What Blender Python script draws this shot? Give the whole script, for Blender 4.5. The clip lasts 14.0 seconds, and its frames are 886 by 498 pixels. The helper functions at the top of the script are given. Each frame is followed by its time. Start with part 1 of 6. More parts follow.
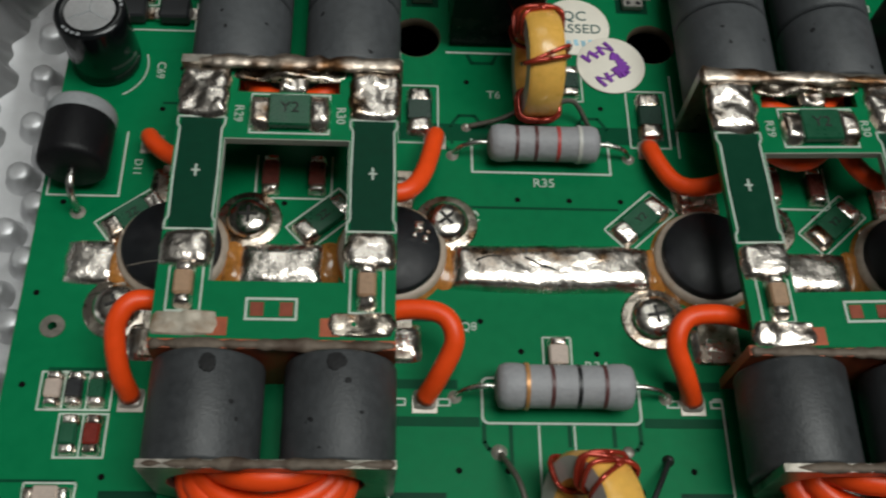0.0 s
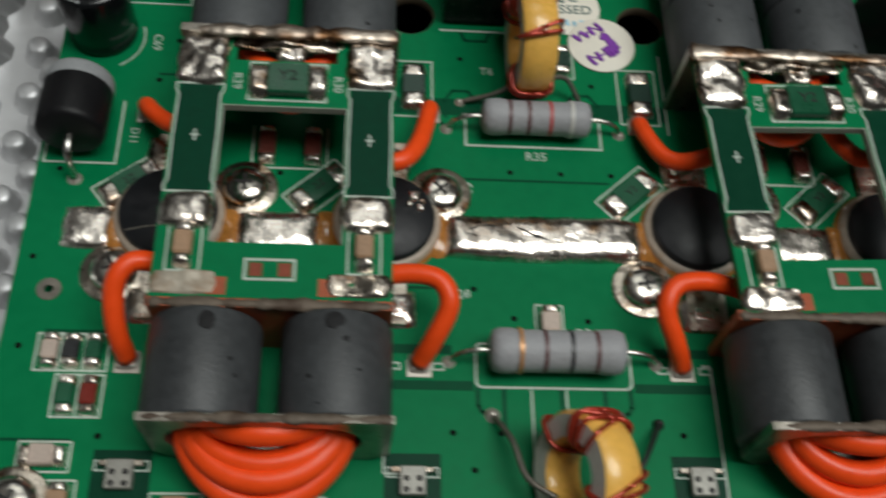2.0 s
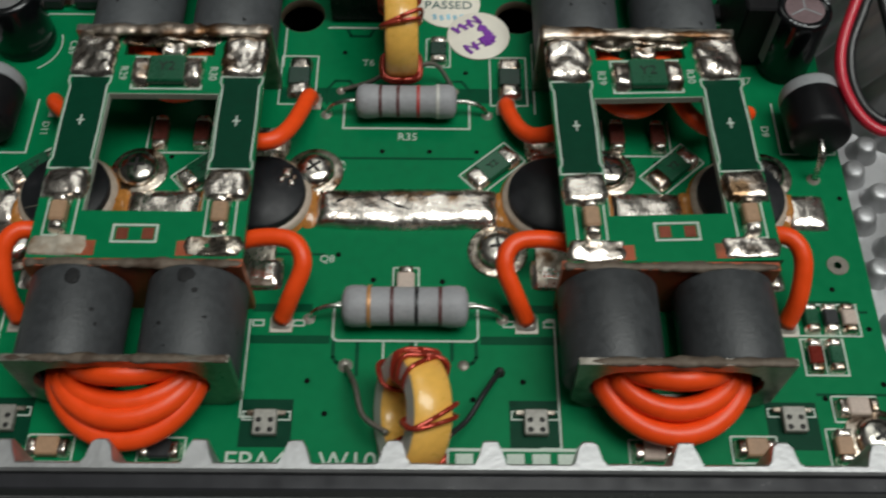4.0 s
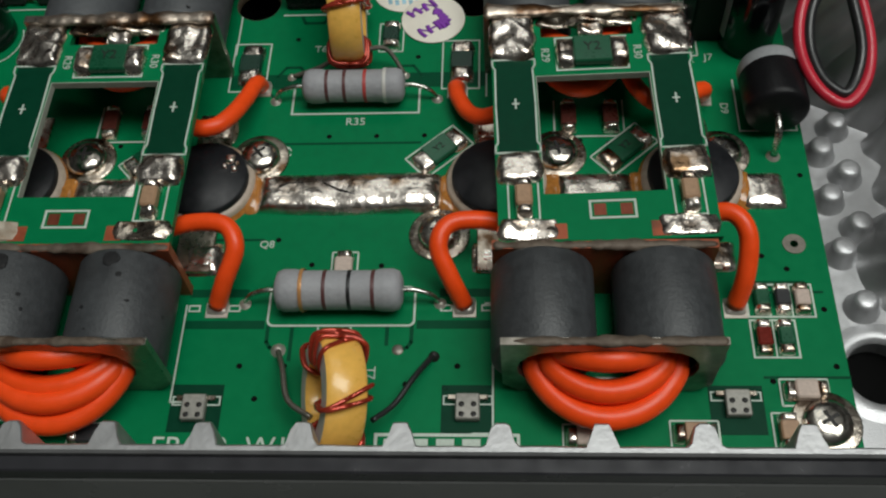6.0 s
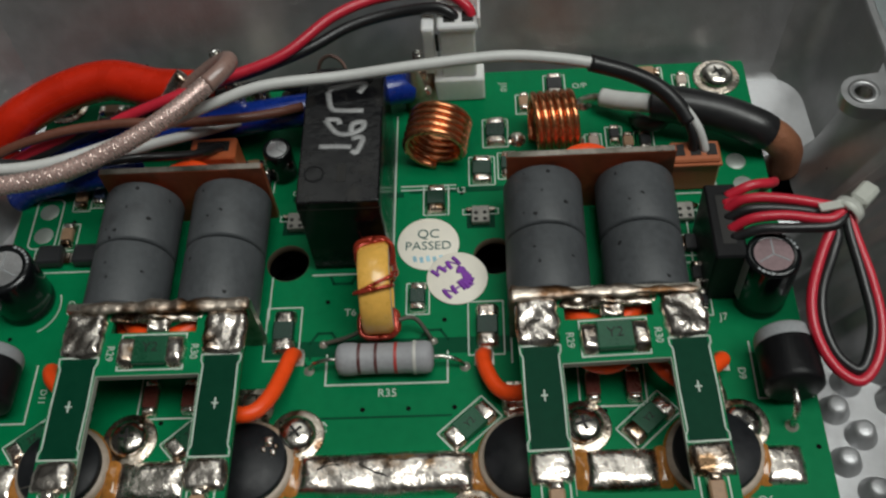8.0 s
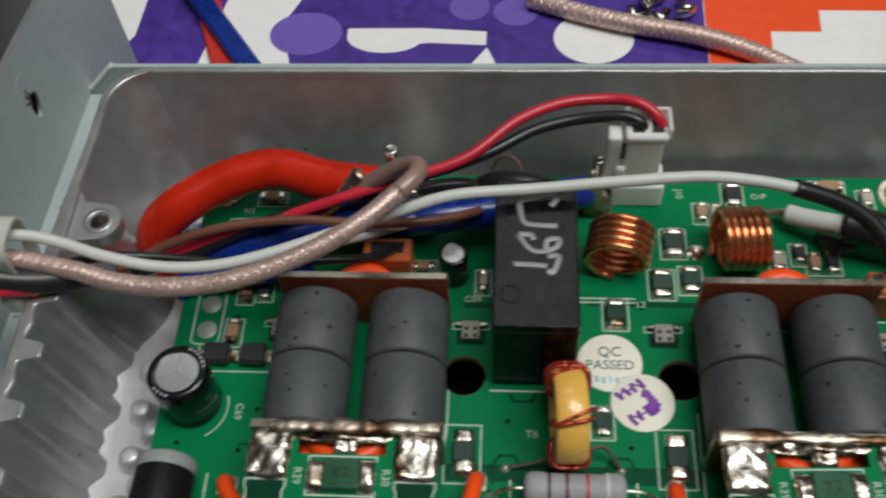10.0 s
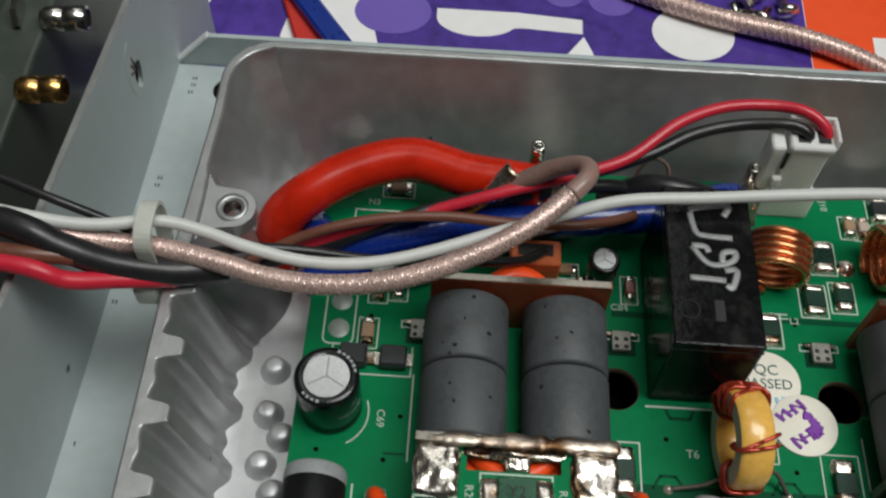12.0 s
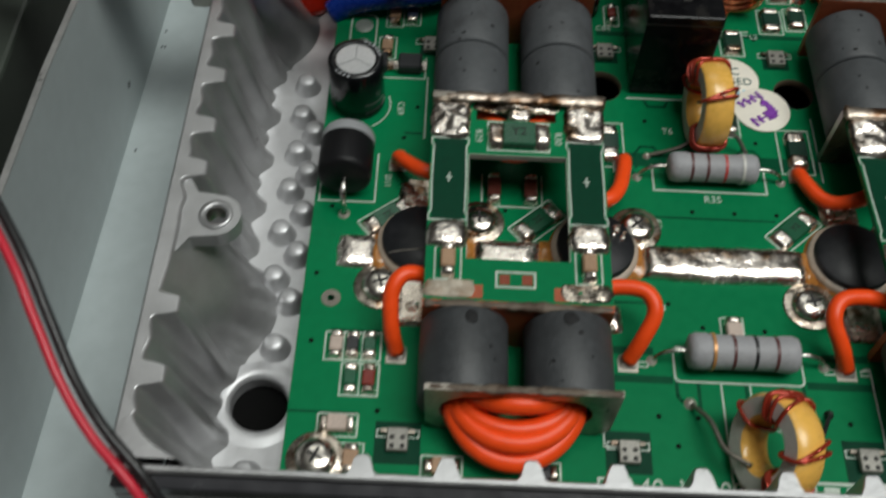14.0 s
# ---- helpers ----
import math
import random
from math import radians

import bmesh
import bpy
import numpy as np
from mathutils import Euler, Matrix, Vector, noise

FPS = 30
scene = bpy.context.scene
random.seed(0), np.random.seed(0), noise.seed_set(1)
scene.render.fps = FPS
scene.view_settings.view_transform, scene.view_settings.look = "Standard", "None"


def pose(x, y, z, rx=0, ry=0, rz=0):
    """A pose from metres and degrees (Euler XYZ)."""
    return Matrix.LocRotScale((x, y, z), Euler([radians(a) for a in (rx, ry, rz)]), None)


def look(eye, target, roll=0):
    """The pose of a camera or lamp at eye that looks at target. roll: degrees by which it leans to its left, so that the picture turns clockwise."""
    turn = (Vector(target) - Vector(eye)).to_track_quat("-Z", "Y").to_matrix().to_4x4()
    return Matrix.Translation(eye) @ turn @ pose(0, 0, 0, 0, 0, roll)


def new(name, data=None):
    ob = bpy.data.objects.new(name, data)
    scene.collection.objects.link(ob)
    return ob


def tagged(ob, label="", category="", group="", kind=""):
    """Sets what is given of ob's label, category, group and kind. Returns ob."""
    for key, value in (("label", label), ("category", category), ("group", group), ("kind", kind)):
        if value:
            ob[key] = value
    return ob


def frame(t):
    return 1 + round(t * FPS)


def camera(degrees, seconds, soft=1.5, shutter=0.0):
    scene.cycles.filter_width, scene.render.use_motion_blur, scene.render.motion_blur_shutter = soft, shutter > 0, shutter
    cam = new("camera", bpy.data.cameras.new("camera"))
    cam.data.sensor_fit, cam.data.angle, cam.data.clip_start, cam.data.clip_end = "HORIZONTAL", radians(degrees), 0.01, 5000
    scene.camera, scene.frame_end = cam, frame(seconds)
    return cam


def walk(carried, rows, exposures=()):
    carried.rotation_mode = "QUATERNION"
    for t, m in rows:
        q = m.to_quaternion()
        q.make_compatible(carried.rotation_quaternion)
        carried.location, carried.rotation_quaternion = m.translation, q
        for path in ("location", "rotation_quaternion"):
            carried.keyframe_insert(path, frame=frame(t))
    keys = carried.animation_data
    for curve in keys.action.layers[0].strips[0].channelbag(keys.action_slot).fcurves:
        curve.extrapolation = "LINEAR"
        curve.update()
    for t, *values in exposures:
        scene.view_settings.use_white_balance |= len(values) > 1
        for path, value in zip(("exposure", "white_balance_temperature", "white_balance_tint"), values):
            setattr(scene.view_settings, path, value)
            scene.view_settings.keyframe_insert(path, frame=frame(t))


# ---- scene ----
cam = camera(47.5, 14.0, soft=2.2, shutter=0.5)
PATH = [
    (0, (-0.02120, -0.07197, 0.11625), (-0.01250, -0.00318, -0.01676), 7.50),
    (0.5, (-0.03006, -0.07204, 0.11586), (-0.02016, -0.00349, -0.01719), 8.70),
    (1, (-0.03980, -0.07237, 0.11549), (-0.02540, -0.00368, -0.01708), 12.30),
    (1.5, (-0.04264, -0.07384, 0.11722), (-0.02420, -0.00201, -0.01317), 15.20),
    (2, (-0.02366, -0.07805, 0.11494), (-0.01129, -0.00733, -0.01676), 10.40),
    (2.5, (-0.01070, -0.08233, 0.11712), (-0.00170, -0.00935, -0.01362), 7.10),
    (3, (-0.01083, -0.08773, 0.11666), (-0.00191, -0.01463, -0.01402), 6.90),
    (3.3, (-0.00923, -0.09298, 0.11676), (-0.00181, -0.01926, -0.01366), 6.30),
    (3.5, (-0.00457, -0.09449, 0.11753), (0.00098, -0.02000, -0.01255), 5.10),
    (4, (0.00458, -0.09289, 0.12115), (0.00563, -0.01632, -0.00783), 1.10),
    (4.2, (0.01113, -0.09411, 0.11915), (0.00888, -0.01648, -0.00918), -1.10),
    (6.3, (0.02275, -0.09444, 0.11651), (0.01233, -0.01659, -0.01128), -7.00),
    (6.5, (0.02319, -0.09128, 0.11737), (0.01194, -0.01315, -0.01018), -7.80),
    (7, (0.02016, -0.07723, 0.12561), (0.00928, -0.00026, -0.00268), -8.80),
    (7.5, (0.02308, -0.06833, 0.13484), (0.01183, 0.01169, 0.00847), -8.90),
    (7.7, (0.02117, -0.06912, 0.13872), (0.01277, 0.01232, 0.01303), -7.10),
    (9.8, (-0.00267, -0.05191, 0.14257), (-0.01287, 0.03288, 0.01925), -5.50),
    (10, (-0.00950, -0.05178, 0.14584), (-0.01992, 0.03241, 0.02214), -5.10),
    (10.5, (-0.02203, -0.04968, 0.14294), (-0.03201, 0.03186, 0.01744), -4.50),
    (11, (-0.03241, -0.04567, 0.14417), (-0.03923, 0.03615, 0.01863), -1.40),
    (11.5, (-0.04055, -0.04628, 0.14361), (-0.04497, 0.03583, 0.01816), 0.60),
    (12, (-0.04359, -0.04485, 0.14127), (-0.04509, 0.03658, 0.01530), 2.60),
    (12.5, (-0.04119, -0.04504, 0.13525), (-0.04052, 0.03437, 0.00800), 3.50),
    (13, (-0.03917, -0.06049, 0.14014), (-0.03805, 0.02020, 0.01370), 2.80),
    (13.5, (-0.03782, -0.08520, 0.13887), (-0.03872, -0.00396, 0.01278), 1.00),
    (14, (-0.04455, -0.10135, 0.13571), (-0.04447, -0.01988, 0.00976), 2.50),
]
walk(cam, [(t, look(eye, target, roll)) for t, eye, target, roll in PATH], exposures=[(0.0, -0.02), (2.0, 0.0), (3.5, 0.08), (4.0, 0.02), (6.5, -0.06), (7.5, -0.08), (10.0, 0.18), (12.0, 0.20), (13.0, 0.20), (14.0, 0.12)])

# ---- light: bench room with ceiling tubes and an added upward fill ----
world = bpy.data.worlds.new("room_air")
world.use_nodes = True
world.node_tree.nodes["Background"].inputs[0].default_value = (0.55, 0.6, 0.66, 1)
world.node_tree.nodes["Background"].inputs[1].default_value = 0.3
scene.world = world


def area_lamp(name, eye, target, sx, sy, watts, colour):
    d = bpy.data.lights.new(name, "AREA")
    d.shape, d.size, d.size_y, d.energy, d.color = "RECTANGLE", sx, sy, watts, colour
    ob = new(name, d)
    ob.matrix_world = look(eye, target)
    return ob


area_lamp("ceiling_tube_lamp", (0.46, -0.10, 1.50), (0.02, 0.0, 0.0), 0.65, 1.2, 18.6, (0.97, 1.0, 0.96))
area_lamp("ceiling_tube_lamp", (-0.05, 1.0, 1.50), (0.0, 0.0, 0.0), 0.8, 0.5, 1.8, (0.97, 1.0, 0.95))
# Unseen fill added to brighten the ceiling that solder and cast metal reflect.
area_lamp("ceiling_uplight_lamp", (0.0, 0.10, 1.25), (0.0, 0.25, 1.70), 1.6, 0.4, 1.1, (0.97, 1.0, 0.94))

# ---- mesh helpers, in centimetres ----
S = 0.01


def B():
    return bmesh.new()


def box(bm, c, s, bevel=0.0, rz=0.0, rx=0.0, ry=0.0, seg=1):
    m = Matrix.Translation(c) @ Euler((radians(rx), radians(ry), radians(rz))).to_matrix().to_4x4() @ Matrix.Diagonal((s[0], s[1], s[2], 1))
    r = bmesh.ops.create_cube(bm, size=1.0, matrix=m)
    if bevel:
        edges = list({e for v in r["verts"] for e in v.link_edges})
        bmesh.ops.bevel(bm, geom=edges, offset=bevel, segments=seg, affect="EDGES", profile=0.5)
    return bm


def frame_from(axis):
    a = Vector(axis).normalized()
    return a.to_track_quat("Z", "Y").to_matrix().to_4x4()


def lathe(bm, profile, c=(0, 0, 0), axis=(0, 0, 1), n=32, smooth=True):
    """Turns a profile of (radius, height) about an axis through c."""
    m = Matrix.Translation(c) @ frame_from(axis)
    rings = []
    for r, h in profile:
        if r < 1e-6:
            rings.append([bm.verts.new(m @ Vector((0, 0, h)))])
        else:
            rings.append([bm.verts.new(m @ Vector((r * math.cos(2 * math.pi * i / n), r * math.sin(2 * math.pi * i / n), h))) for i in range(n)])
    for a, b in zip(rings, rings[1:]):
        for i in range(n):
            j = (i + 1) % n
            if len(a) == 1 and len(b) == 1:
                continue
            if len(a) == 1:
                f = bm.faces.new((a[0], b[i], b[j]))
            elif len(b) == 1:
                f = bm.faces.new((a[i], b[0], a[j]))
            else:
                f = bm.faces.new((a[i], b[i], b[j], a[j]))
            f.smooth = smooth
    return bm


def spline(points, step=6):
    p = [Vector(q) for q in points]
    p = [2 * p[0] - p[1]] + p + [2 * p[-1] - p[-2]]
    out = []
    for i in range(1, len(p) - 2):
        a, b, c, d = p[i - 1:i + 3]
        for k in range(step):
            t = k / step
            out.append(0.5 * (2 * b + (c - a) * t + (2 * a - 5 * b + 4 * c - d) * t * t + (3 * b - a - 3 * c + d) * t ** 3))
    out.append(p[-2])
    return out


def tube(bm, points, r, n=10, step=6, taper=None, cap=True, curved=True):
    pts = spline(points, step) if curved else [Vector(q) for q in points]
    up = Vector((0.3, 0.2, 1)).normalized()
    rings = []
    for i, q in enumerate(pts):
        d = (pts[min(i + 1, len(pts) - 1)] - pts[max(i - 1, 0)]).normalized()
        side = d.cross(up)
        if side.length < 1e-3:
            side = d.cross(Vector((1, 0, 0)))
        side.normalize()
        up = side.cross(d).normalized()
        k = r if taper is None else r * taper(i / (len(pts) - 1))
        rings.append([bm.verts.new(q + k * (math.cos(2 * math.pi * j / n) * side + math.sin(2 * math.pi * j / n) * up)) for j in range(n)])
    for a, b in zip(rings, rings[1:]):
        for j in range(n):
            f = bm.faces.new((a[j], a[(j + 1) % n], b[(j + 1) % n], b[j]))
            f.smooth = True
    if cap:
        bm.faces.new(rings[0][::-1])
        bm.faces.new(rings[-1])
    return bm


def circle(cx, cy, r, n=28, ry=None):
    ry = r if ry is None else ry
    return [(cx + r * math.cos(2 * math.pi * i / n), cy + ry * math.sin(2 * math.pi * i / n)) for i in range(n)]


def rect(x0, y0, x1, y1, r=0.0, n=5):
    if r <= 0:
        return [(x0, y0), (x1, y0), (x1, y1), (x0, y1)]
    out = []
    for cx, cy, a in ((x1 - r, y0 + r, -90), (x1 - r, y1 - r, 0), (x0 + r, y1 - r, 90), (x0 + r, y0 + r, 180)):
        for i in range(n + 1):
            t = radians(a + 90 * i / n)
            out.append((cx + r * math.cos(t), cy + r * math.sin(t)))
    return out


def plate(bm, outline, holes, z0, z1, m=None):
    """A flat sheet with holes through it, between two heights."""
    edges, start = [], len(bm.verts)
    made = []
    for loop in (outline, *holes):
        vs = [bm.verts.new((x, y, z0)) for x, y in loop]
        made += vs
        edges += [bm.edges.new((vs[i], vs[(i + 1) % len(vs)])) for i in range(len(vs))]
    faces = [g for g in bmesh.ops.triangle_fill(bm, edges=edges, use_beauty=True)["geom"] if isinstance(g, bmesh.types.BMFace)]
    for f in faces:
        if f.normal.z > 0:
            f.normal_flip()
    ext = bmesh.ops.extrude_face_region(bm, geom=faces)["geom"]
    top = [g for g in ext if isinstance(g, bmesh.types.BMVert)]
    for v in top:
        v.co.z = z1
    bmesh.ops.recalc_face_normals(bm, faces=list({f for v in made + top for f in v.link_faces}))
    if m is not None:
        bmesh.ops.transform(bm, matrix=m, verts=made + top)
    return bm


def blob(bm, c, sx, sy, h, seed=0, n=14, power=3.0, rough=0.25, rz=0.0, base=0.0):
    """A frozen puddle of solder: a rounded, uneven dome."""
    rot = Matrix.Translation(c) @ Matrix.Rotation(radians(rz), 4, "Z")
    grid = []
    for i in range(n + 1):
        row = []
        for j in range(n + 1):
            u, v = 2 * i / n - 1, 2 * j / n - 1
            m = max(abs(u), abs(v))
            q = Vector((u * sx * 0.5 * math.sqrt(1 - 0.22 * v * v), v * sy * 0.5 * math.sqrt(1 - 0.22 * u * u), 0))
            w = noise.noise(Vector((q.x * 2.2 + seed * 7.3, q.y * 2.2 - seed * 3.1, seed)))
            w2 = noise.noise(Vector((q.x * 6.0 - seed * 5.3, q.y * 6.0 + seed * 2.1, seed + 9.0)))
            q.z = base + h * math.sqrt(max(0.0, 1 - m ** power)) * (1 + rough * (1.5 * w + 0.7 * w2))
            if m > 0.85:
                q.x *= 1 + 0.10 * w2
                q.y *= 1 + 0.10 * w
            row.append(bm.verts.new(rot @ q))
        grid.append(row)
    for i in range(n):
        for j in range(n):
            f = bm.faces.new((grid[i][j], grid[i + 1][j], grid[i + 1][j + 1], grid[i][j + 1]))
            f.smooth = True
    return bm


def data(name, bm, material):
    bmesh.ops.scale(bm, vec=(S, S, S), verts=bm.verts)
    me = bpy.data.meshes.new(name)
    bm.to_mesh(me)
    bm.free()
    me.materials.append(material)
    return me


def part(name, bm, material, parent, label=""):
    ob = new(name, data(name, bm, material))
    ob.parent = parent
    return tagged(ob, label)


def single(name, bm, material, at, label, category, group="", kind="", rz=0.0):
    ob = new(name, data(name, bm, material))
    ob.matrix_world = pose(at[0] * S, at[1] * S, at[2] * S, 0, 0, rz)
    return tagged(ob, label, category, group, kind)


def thing(name, at, label, category, group="", kind="", rz=0.0):
    ob = new(name)
    ob.empty_display_size = 0.003
    ob.matrix_world = pose(at[0] * S, at[1] * S, at[2] * S, 0, 0, rz)
    return tagged(ob, label, category, group, kind)


def at_cm(x, y, z, rz=0.0):
    return pose(x * S, y * S, z * S, 0, 0, rz)


def letters(text, size, depth=0.004):
    """Flat lettering as a mesh, centred, in centimetres."""
    cu = bpy.data.curves.new("lettering", "FONT")
    cu.body, cu.size, cu.align_x, cu.align_y, cu.extrude = text, size, "CENTER", "CENTER", depth
    cu.resolution_u = 3
    ob = new("lettering", cu)
    me = bpy.data.meshes.new_from_object(ob.evaluated_get(bpy.context.evaluated_depsgraph_get()))
    bm = bmesh.new()
    bm.from_mesh(me)
    bpy.data.objects.remove(ob)
    bpy.data.curves.remove(cu)
    bpy.data.meshes.remove(me)
    return bm


def text_part(text, size, at, parent, material, rz=0.0, m=None, name="lettering"):
    bm = letters(text, size)
    mm = m if m is not None else Matrix.Translation(at) @ Matrix.Rotation(radians(rz), 4, "Z")
    bmesh.ops.transform(bm, matrix=mm, verts=bm.verts)
    return part(name, bm, material, parent)


# ---- materials ----
def mat(name, colour, rough=0.5, metal=0.0, var=0.15, scale=3.0, bump=0.0, bscale=20.0, coat=0.0, dark=None, patch=0.0,
        patch_scale=1.2, ior=1.5, island=0.0, rough_var=0.1, specks=None, speck_scale=6.0, transmission=0.0, stretch=(1, 1, 1)):
    """A surface with two scales of variation; scale counts per centimetre."""
    m = bpy.data.materials.new(name)
    m.use_nodes = True
    nt = m.node_tree
    nd, ln = nt.nodes, nt.links
    p = nd["Principled BSDF"]
    p.inputs["Roughness"].default_value, p.inputs["Metallic"].default_value = rough, metal
    p.inputs["IOR"].default_value = ior
    if coat:
        p.inputs["Coat Weight"].default_value, p.inputs["Coat Roughness"].default_value = coat, 0.08
    if transmission:
        p.inputs["Transmission Weight"].default_value = transmission
    co = nd.new("ShaderNodeTexCoord")
    info = nd.new("ShaderNodeObjectInfo")
    mp = nd.new("ShaderNodeMapping")
    mp.inputs["Scale"].default_value = (100 * stretch[0], 100 * stretch[1], 100 * stretch[2])
    ln.new(co.outputs["Object"], mp.inputs["Vector"])
    shift = nd.new("ShaderNodeMath")
    shift.operation = "MULTIPLY"
    shift.inputs[1].default_value = 37.0
    ln.new(info.outputs["Random"], shift.inputs[0])
    ln.new(shift.outputs[0], mp.inputs["Location"])

    def tex(sc, detail=4.0):
        t = nd.new("ShaderNodeTexNoise")
        t.inputs["Scale"].default_value, t.inputs["Detail"].default_value = sc, detail
        ln.new(mp.outputs["Vector"], t.inputs["Vector"])
        return t

    fine, coarse = tex(scale * 4), tex(scale * 0.35, 3.0)
    ramp = nd.new("ShaderNodeMapRange")
    ramp.inputs["To Min"].default_value, ramp.inputs["To Max"].default_value = 1 - var, 1 + var
    ramp.inputs["From Min"].default_value, ramp.inputs["From Max"].default_value = 0.3, 0.7
    add = nd.new("ShaderNodeMath")
    add.operation = "ADD"
    ln.new(fine.outputs["Fac"], add.inputs[0])
    ln.new(coarse.outputs["Fac"], add.inputs[1])
    half = nd.new("ShaderNodeMath")
    half.operation = "MULTIPLY"
    half.inputs[1].default_value = 0.5
    ln.new(add.outputs[0], half.inputs[0])
    ln.new(half.outputs[0], ramp.inputs["Value"])
    mul = nd.new("ShaderNodeVectorMath")
    mul.operation = "SCALE"
    mul.inputs[0].default_value = colour
    ln.new(ramp.outputs["Result"], mul.inputs["Scale"])
    last = mul.outputs["Vector"]
    if dark is not None:
        pt = tex(patch_scale, 5.0)
        pr = nd.new("ShaderNodeMapRange")
        pr.inputs["From Min"].default_value, pr.inputs["From Max"].default_value = 0.62 - patch, 0.72 - patch * 0.6
        ln.new(pt.outputs["Fac"], pr.inputs["Value"])
        mx = nd.new("ShaderNodeMix")
        mx.data_type = "RGBA"
        ln.new(pr.outputs["Result"], mx.inputs["Factor"])
        ln.new(last, mx.inputs["A"])
        mx.inputs["B"].default_value = (*dark, 1)
        last = mx.outputs["Result"]
    if specks is not None:
        vt = nd.new("ShaderNodeTexVoronoi")
        vt.inputs["Scale"].default_value = speck_scale
        ln.new(mp.outputs["Vector"], vt.inputs["Vector"])
        vr = nd.new("ShaderNodeMapRange")
        vr.inputs["From Min"].default_value, vr.inputs["From Max"].default_value = 0.045, 0.025
        ln.new(vt.outputs["Distance"], vr.inputs["Value"])
        ms = nd.new("ShaderNodeMix")
        ms.data_type = "RGBA"
        ln.new(vr.outputs["Result"], ms.inputs["Factor"])
        ln.new(last, ms.inputs["A"])
        ms.inputs["B"].default_value = (*specks, 1)
        last = ms.outputs["Result"]
    ln.new(last, p.inputs["Base Color"])
    rr = nd.new("ShaderNodeMapRange")
    rr.inputs["To Min"].default_value, rr.inputs["To Max"].default_value = max(0.02, rough - rough_var), min(1, rough + rough_var)
    rr.inputs["From Min"].default_value, rr.inputs["From Max"].default_value = 0.3, 0.7
    ln.new(half.outputs[0], rr.inputs["Value"])
    ln.new(rr.outputs["Result"], p.inputs["Roughness"])
    if bump:
        bt = tex(bscale, 3.0)
        bn = nd.new("ShaderNodeBump")
        bn.inputs["Strength"].default_value, bn.inputs["Distance"].default_value = bump, 0.0004
        ln.new(bt.outputs["Fac"], bn.inputs["Height"])
        ln.new(bn.outputs["Normal"], p.inputs["Normal"])
    return m


MASK = mat("green_solder_mask", (0.0004, 0.165, 0.058), 0.40, var=0.10, scale=1.6, bump=0.05, bscale=9, ior=1.18)
MASK_DARK = mat("dark_green_solder_mask", (0.0005, 0.040, 0.019), 0.40, var=0.14, scale=2.0, ior=1.20)
MASK_TRACE = mat("green_mask_over_groove", (0.0005, 0.062, 0.026), 0.40, var=0.1, scale=2.0, ior=1.18)
EDGE = mat("glass_fibre_edge", (0.30, 0.34, 0.22), 0.7, var=0.2, scale=6)
SILK = mat("white_silkscreen_ink", (0.50, 0.57, 0.50), 0.6, var=0.15, scale=6)
# Brown patches are flux and also paint the dark reflections in the solder.
SOLDER = mat("bright_lumpy_solder", (0.86, 0.79, 0.72), 0.25, metal=1.0, var=0.16, scale=2.0, bump=0.42, bscale=8.5, rough_var=0.10,
             dark=(0.26, 0.16, 0.09), patch=0.10, patch_scale=1.8)
SOLDER_DULL = mat("dull_flux_stained_solder", (0.60, 0.53, 0.45), 0.28, metal=1.0, var=0.25, scale=3, bump=0.5, bscale=5.5,
                  dark=(0.16, 0.09, 0.05), patch=0.12, patch_scale=2.5)
FERRITE = mat("grey_ferrite", (0.043, 0.046, 0.049), 0.48, var=0.30, scale=2.4, bump=0.16, bscale=24, dark=(0.028, 0.029, 0.031), patch=0.0, patch_scale=1.0, specks=(0.012, 0.012, 0.013), speck_scale=1.3)
# Same ferrite lightened, painting in the stronger light on the rear tubes.
FERRITE_LIT = mat("lit_matt_grey_ferrite", (0.066, 0.071, 0.076), 0.55, var=0.22, scale=2.4, bump=0.14, bscale=24, dark=(0.045, 0.047, 0.05), patch=0.0, patch_scale=1.0, specks=(0.012, 0.012, 0.013), speck_scale=1.3)
SOLDER_EDGE = mat("lumpy_flux_browned_solder", (0.58, 0.50, 0.42), 0.4, metal=0.95, var=0.3, scale=3, bump=0.5, bscale=6, dark=(0.15, 0.075, 0.035), patch=0.17, patch_scale=1.4)
SOLDER_BROWN = mat("brown_tarnished_solder", (0.13, 0.10, 0.075), 0.6, metal=0.35, var=0.35, scale=4, bump=0.4, bscale=8, dark=(0.07, 0.045, 0.03), patch=0.12, patch_scale=3.0)
CHIP = mat("chipped_ferrite", (0.006, 0.006, 0.007), 0.8, var=0.3, scale=8, bump=0.4, bscale=12)
COPPER_PLATE = mat("bare_copper_laminate", (0.36, 0.085, 0.035), 0.45, metal=0.35, var=0.25, scale=2.5, dark=(0.13, 0.05, 0.025), patch=0.05)
TIN_PLATE = mat("tarnished_tinned_laminate", (0.34, 0.31, 0.27), 0.34, metal=0.9, var=0.3, scale=3, bump=0.22, bscale=4, dark=(0.12, 0.115, 0.09), patch=0.12, patch_scale=1.4)
ORANGE = mat("orange_silicone_insulation", (0.95, 0.080, 0.010), 0.36, var=0.10, scale=1.6, bump=0.06, bscale=8, ior=1.42)
ORANGE_DARK = mat("deep_orange_silicone_insulation", (0.60, 0.045, 0.012), 0.45, var=0.12, scale=2)
GREYRES = mat("grey_lacquered_resistor", (0.33, 0.33, 0.345), 0.58, var=0.10, scale=4, bump=0.25, bscale=12)
BAND_BROWN = mat("brown_band_paint", (0.10, 0.035, 0.035), 0.45, scale=6)
BAND_RED = mat("red_band_paint", (0.42, 0.05, 0.045), 0.45, scale=6)
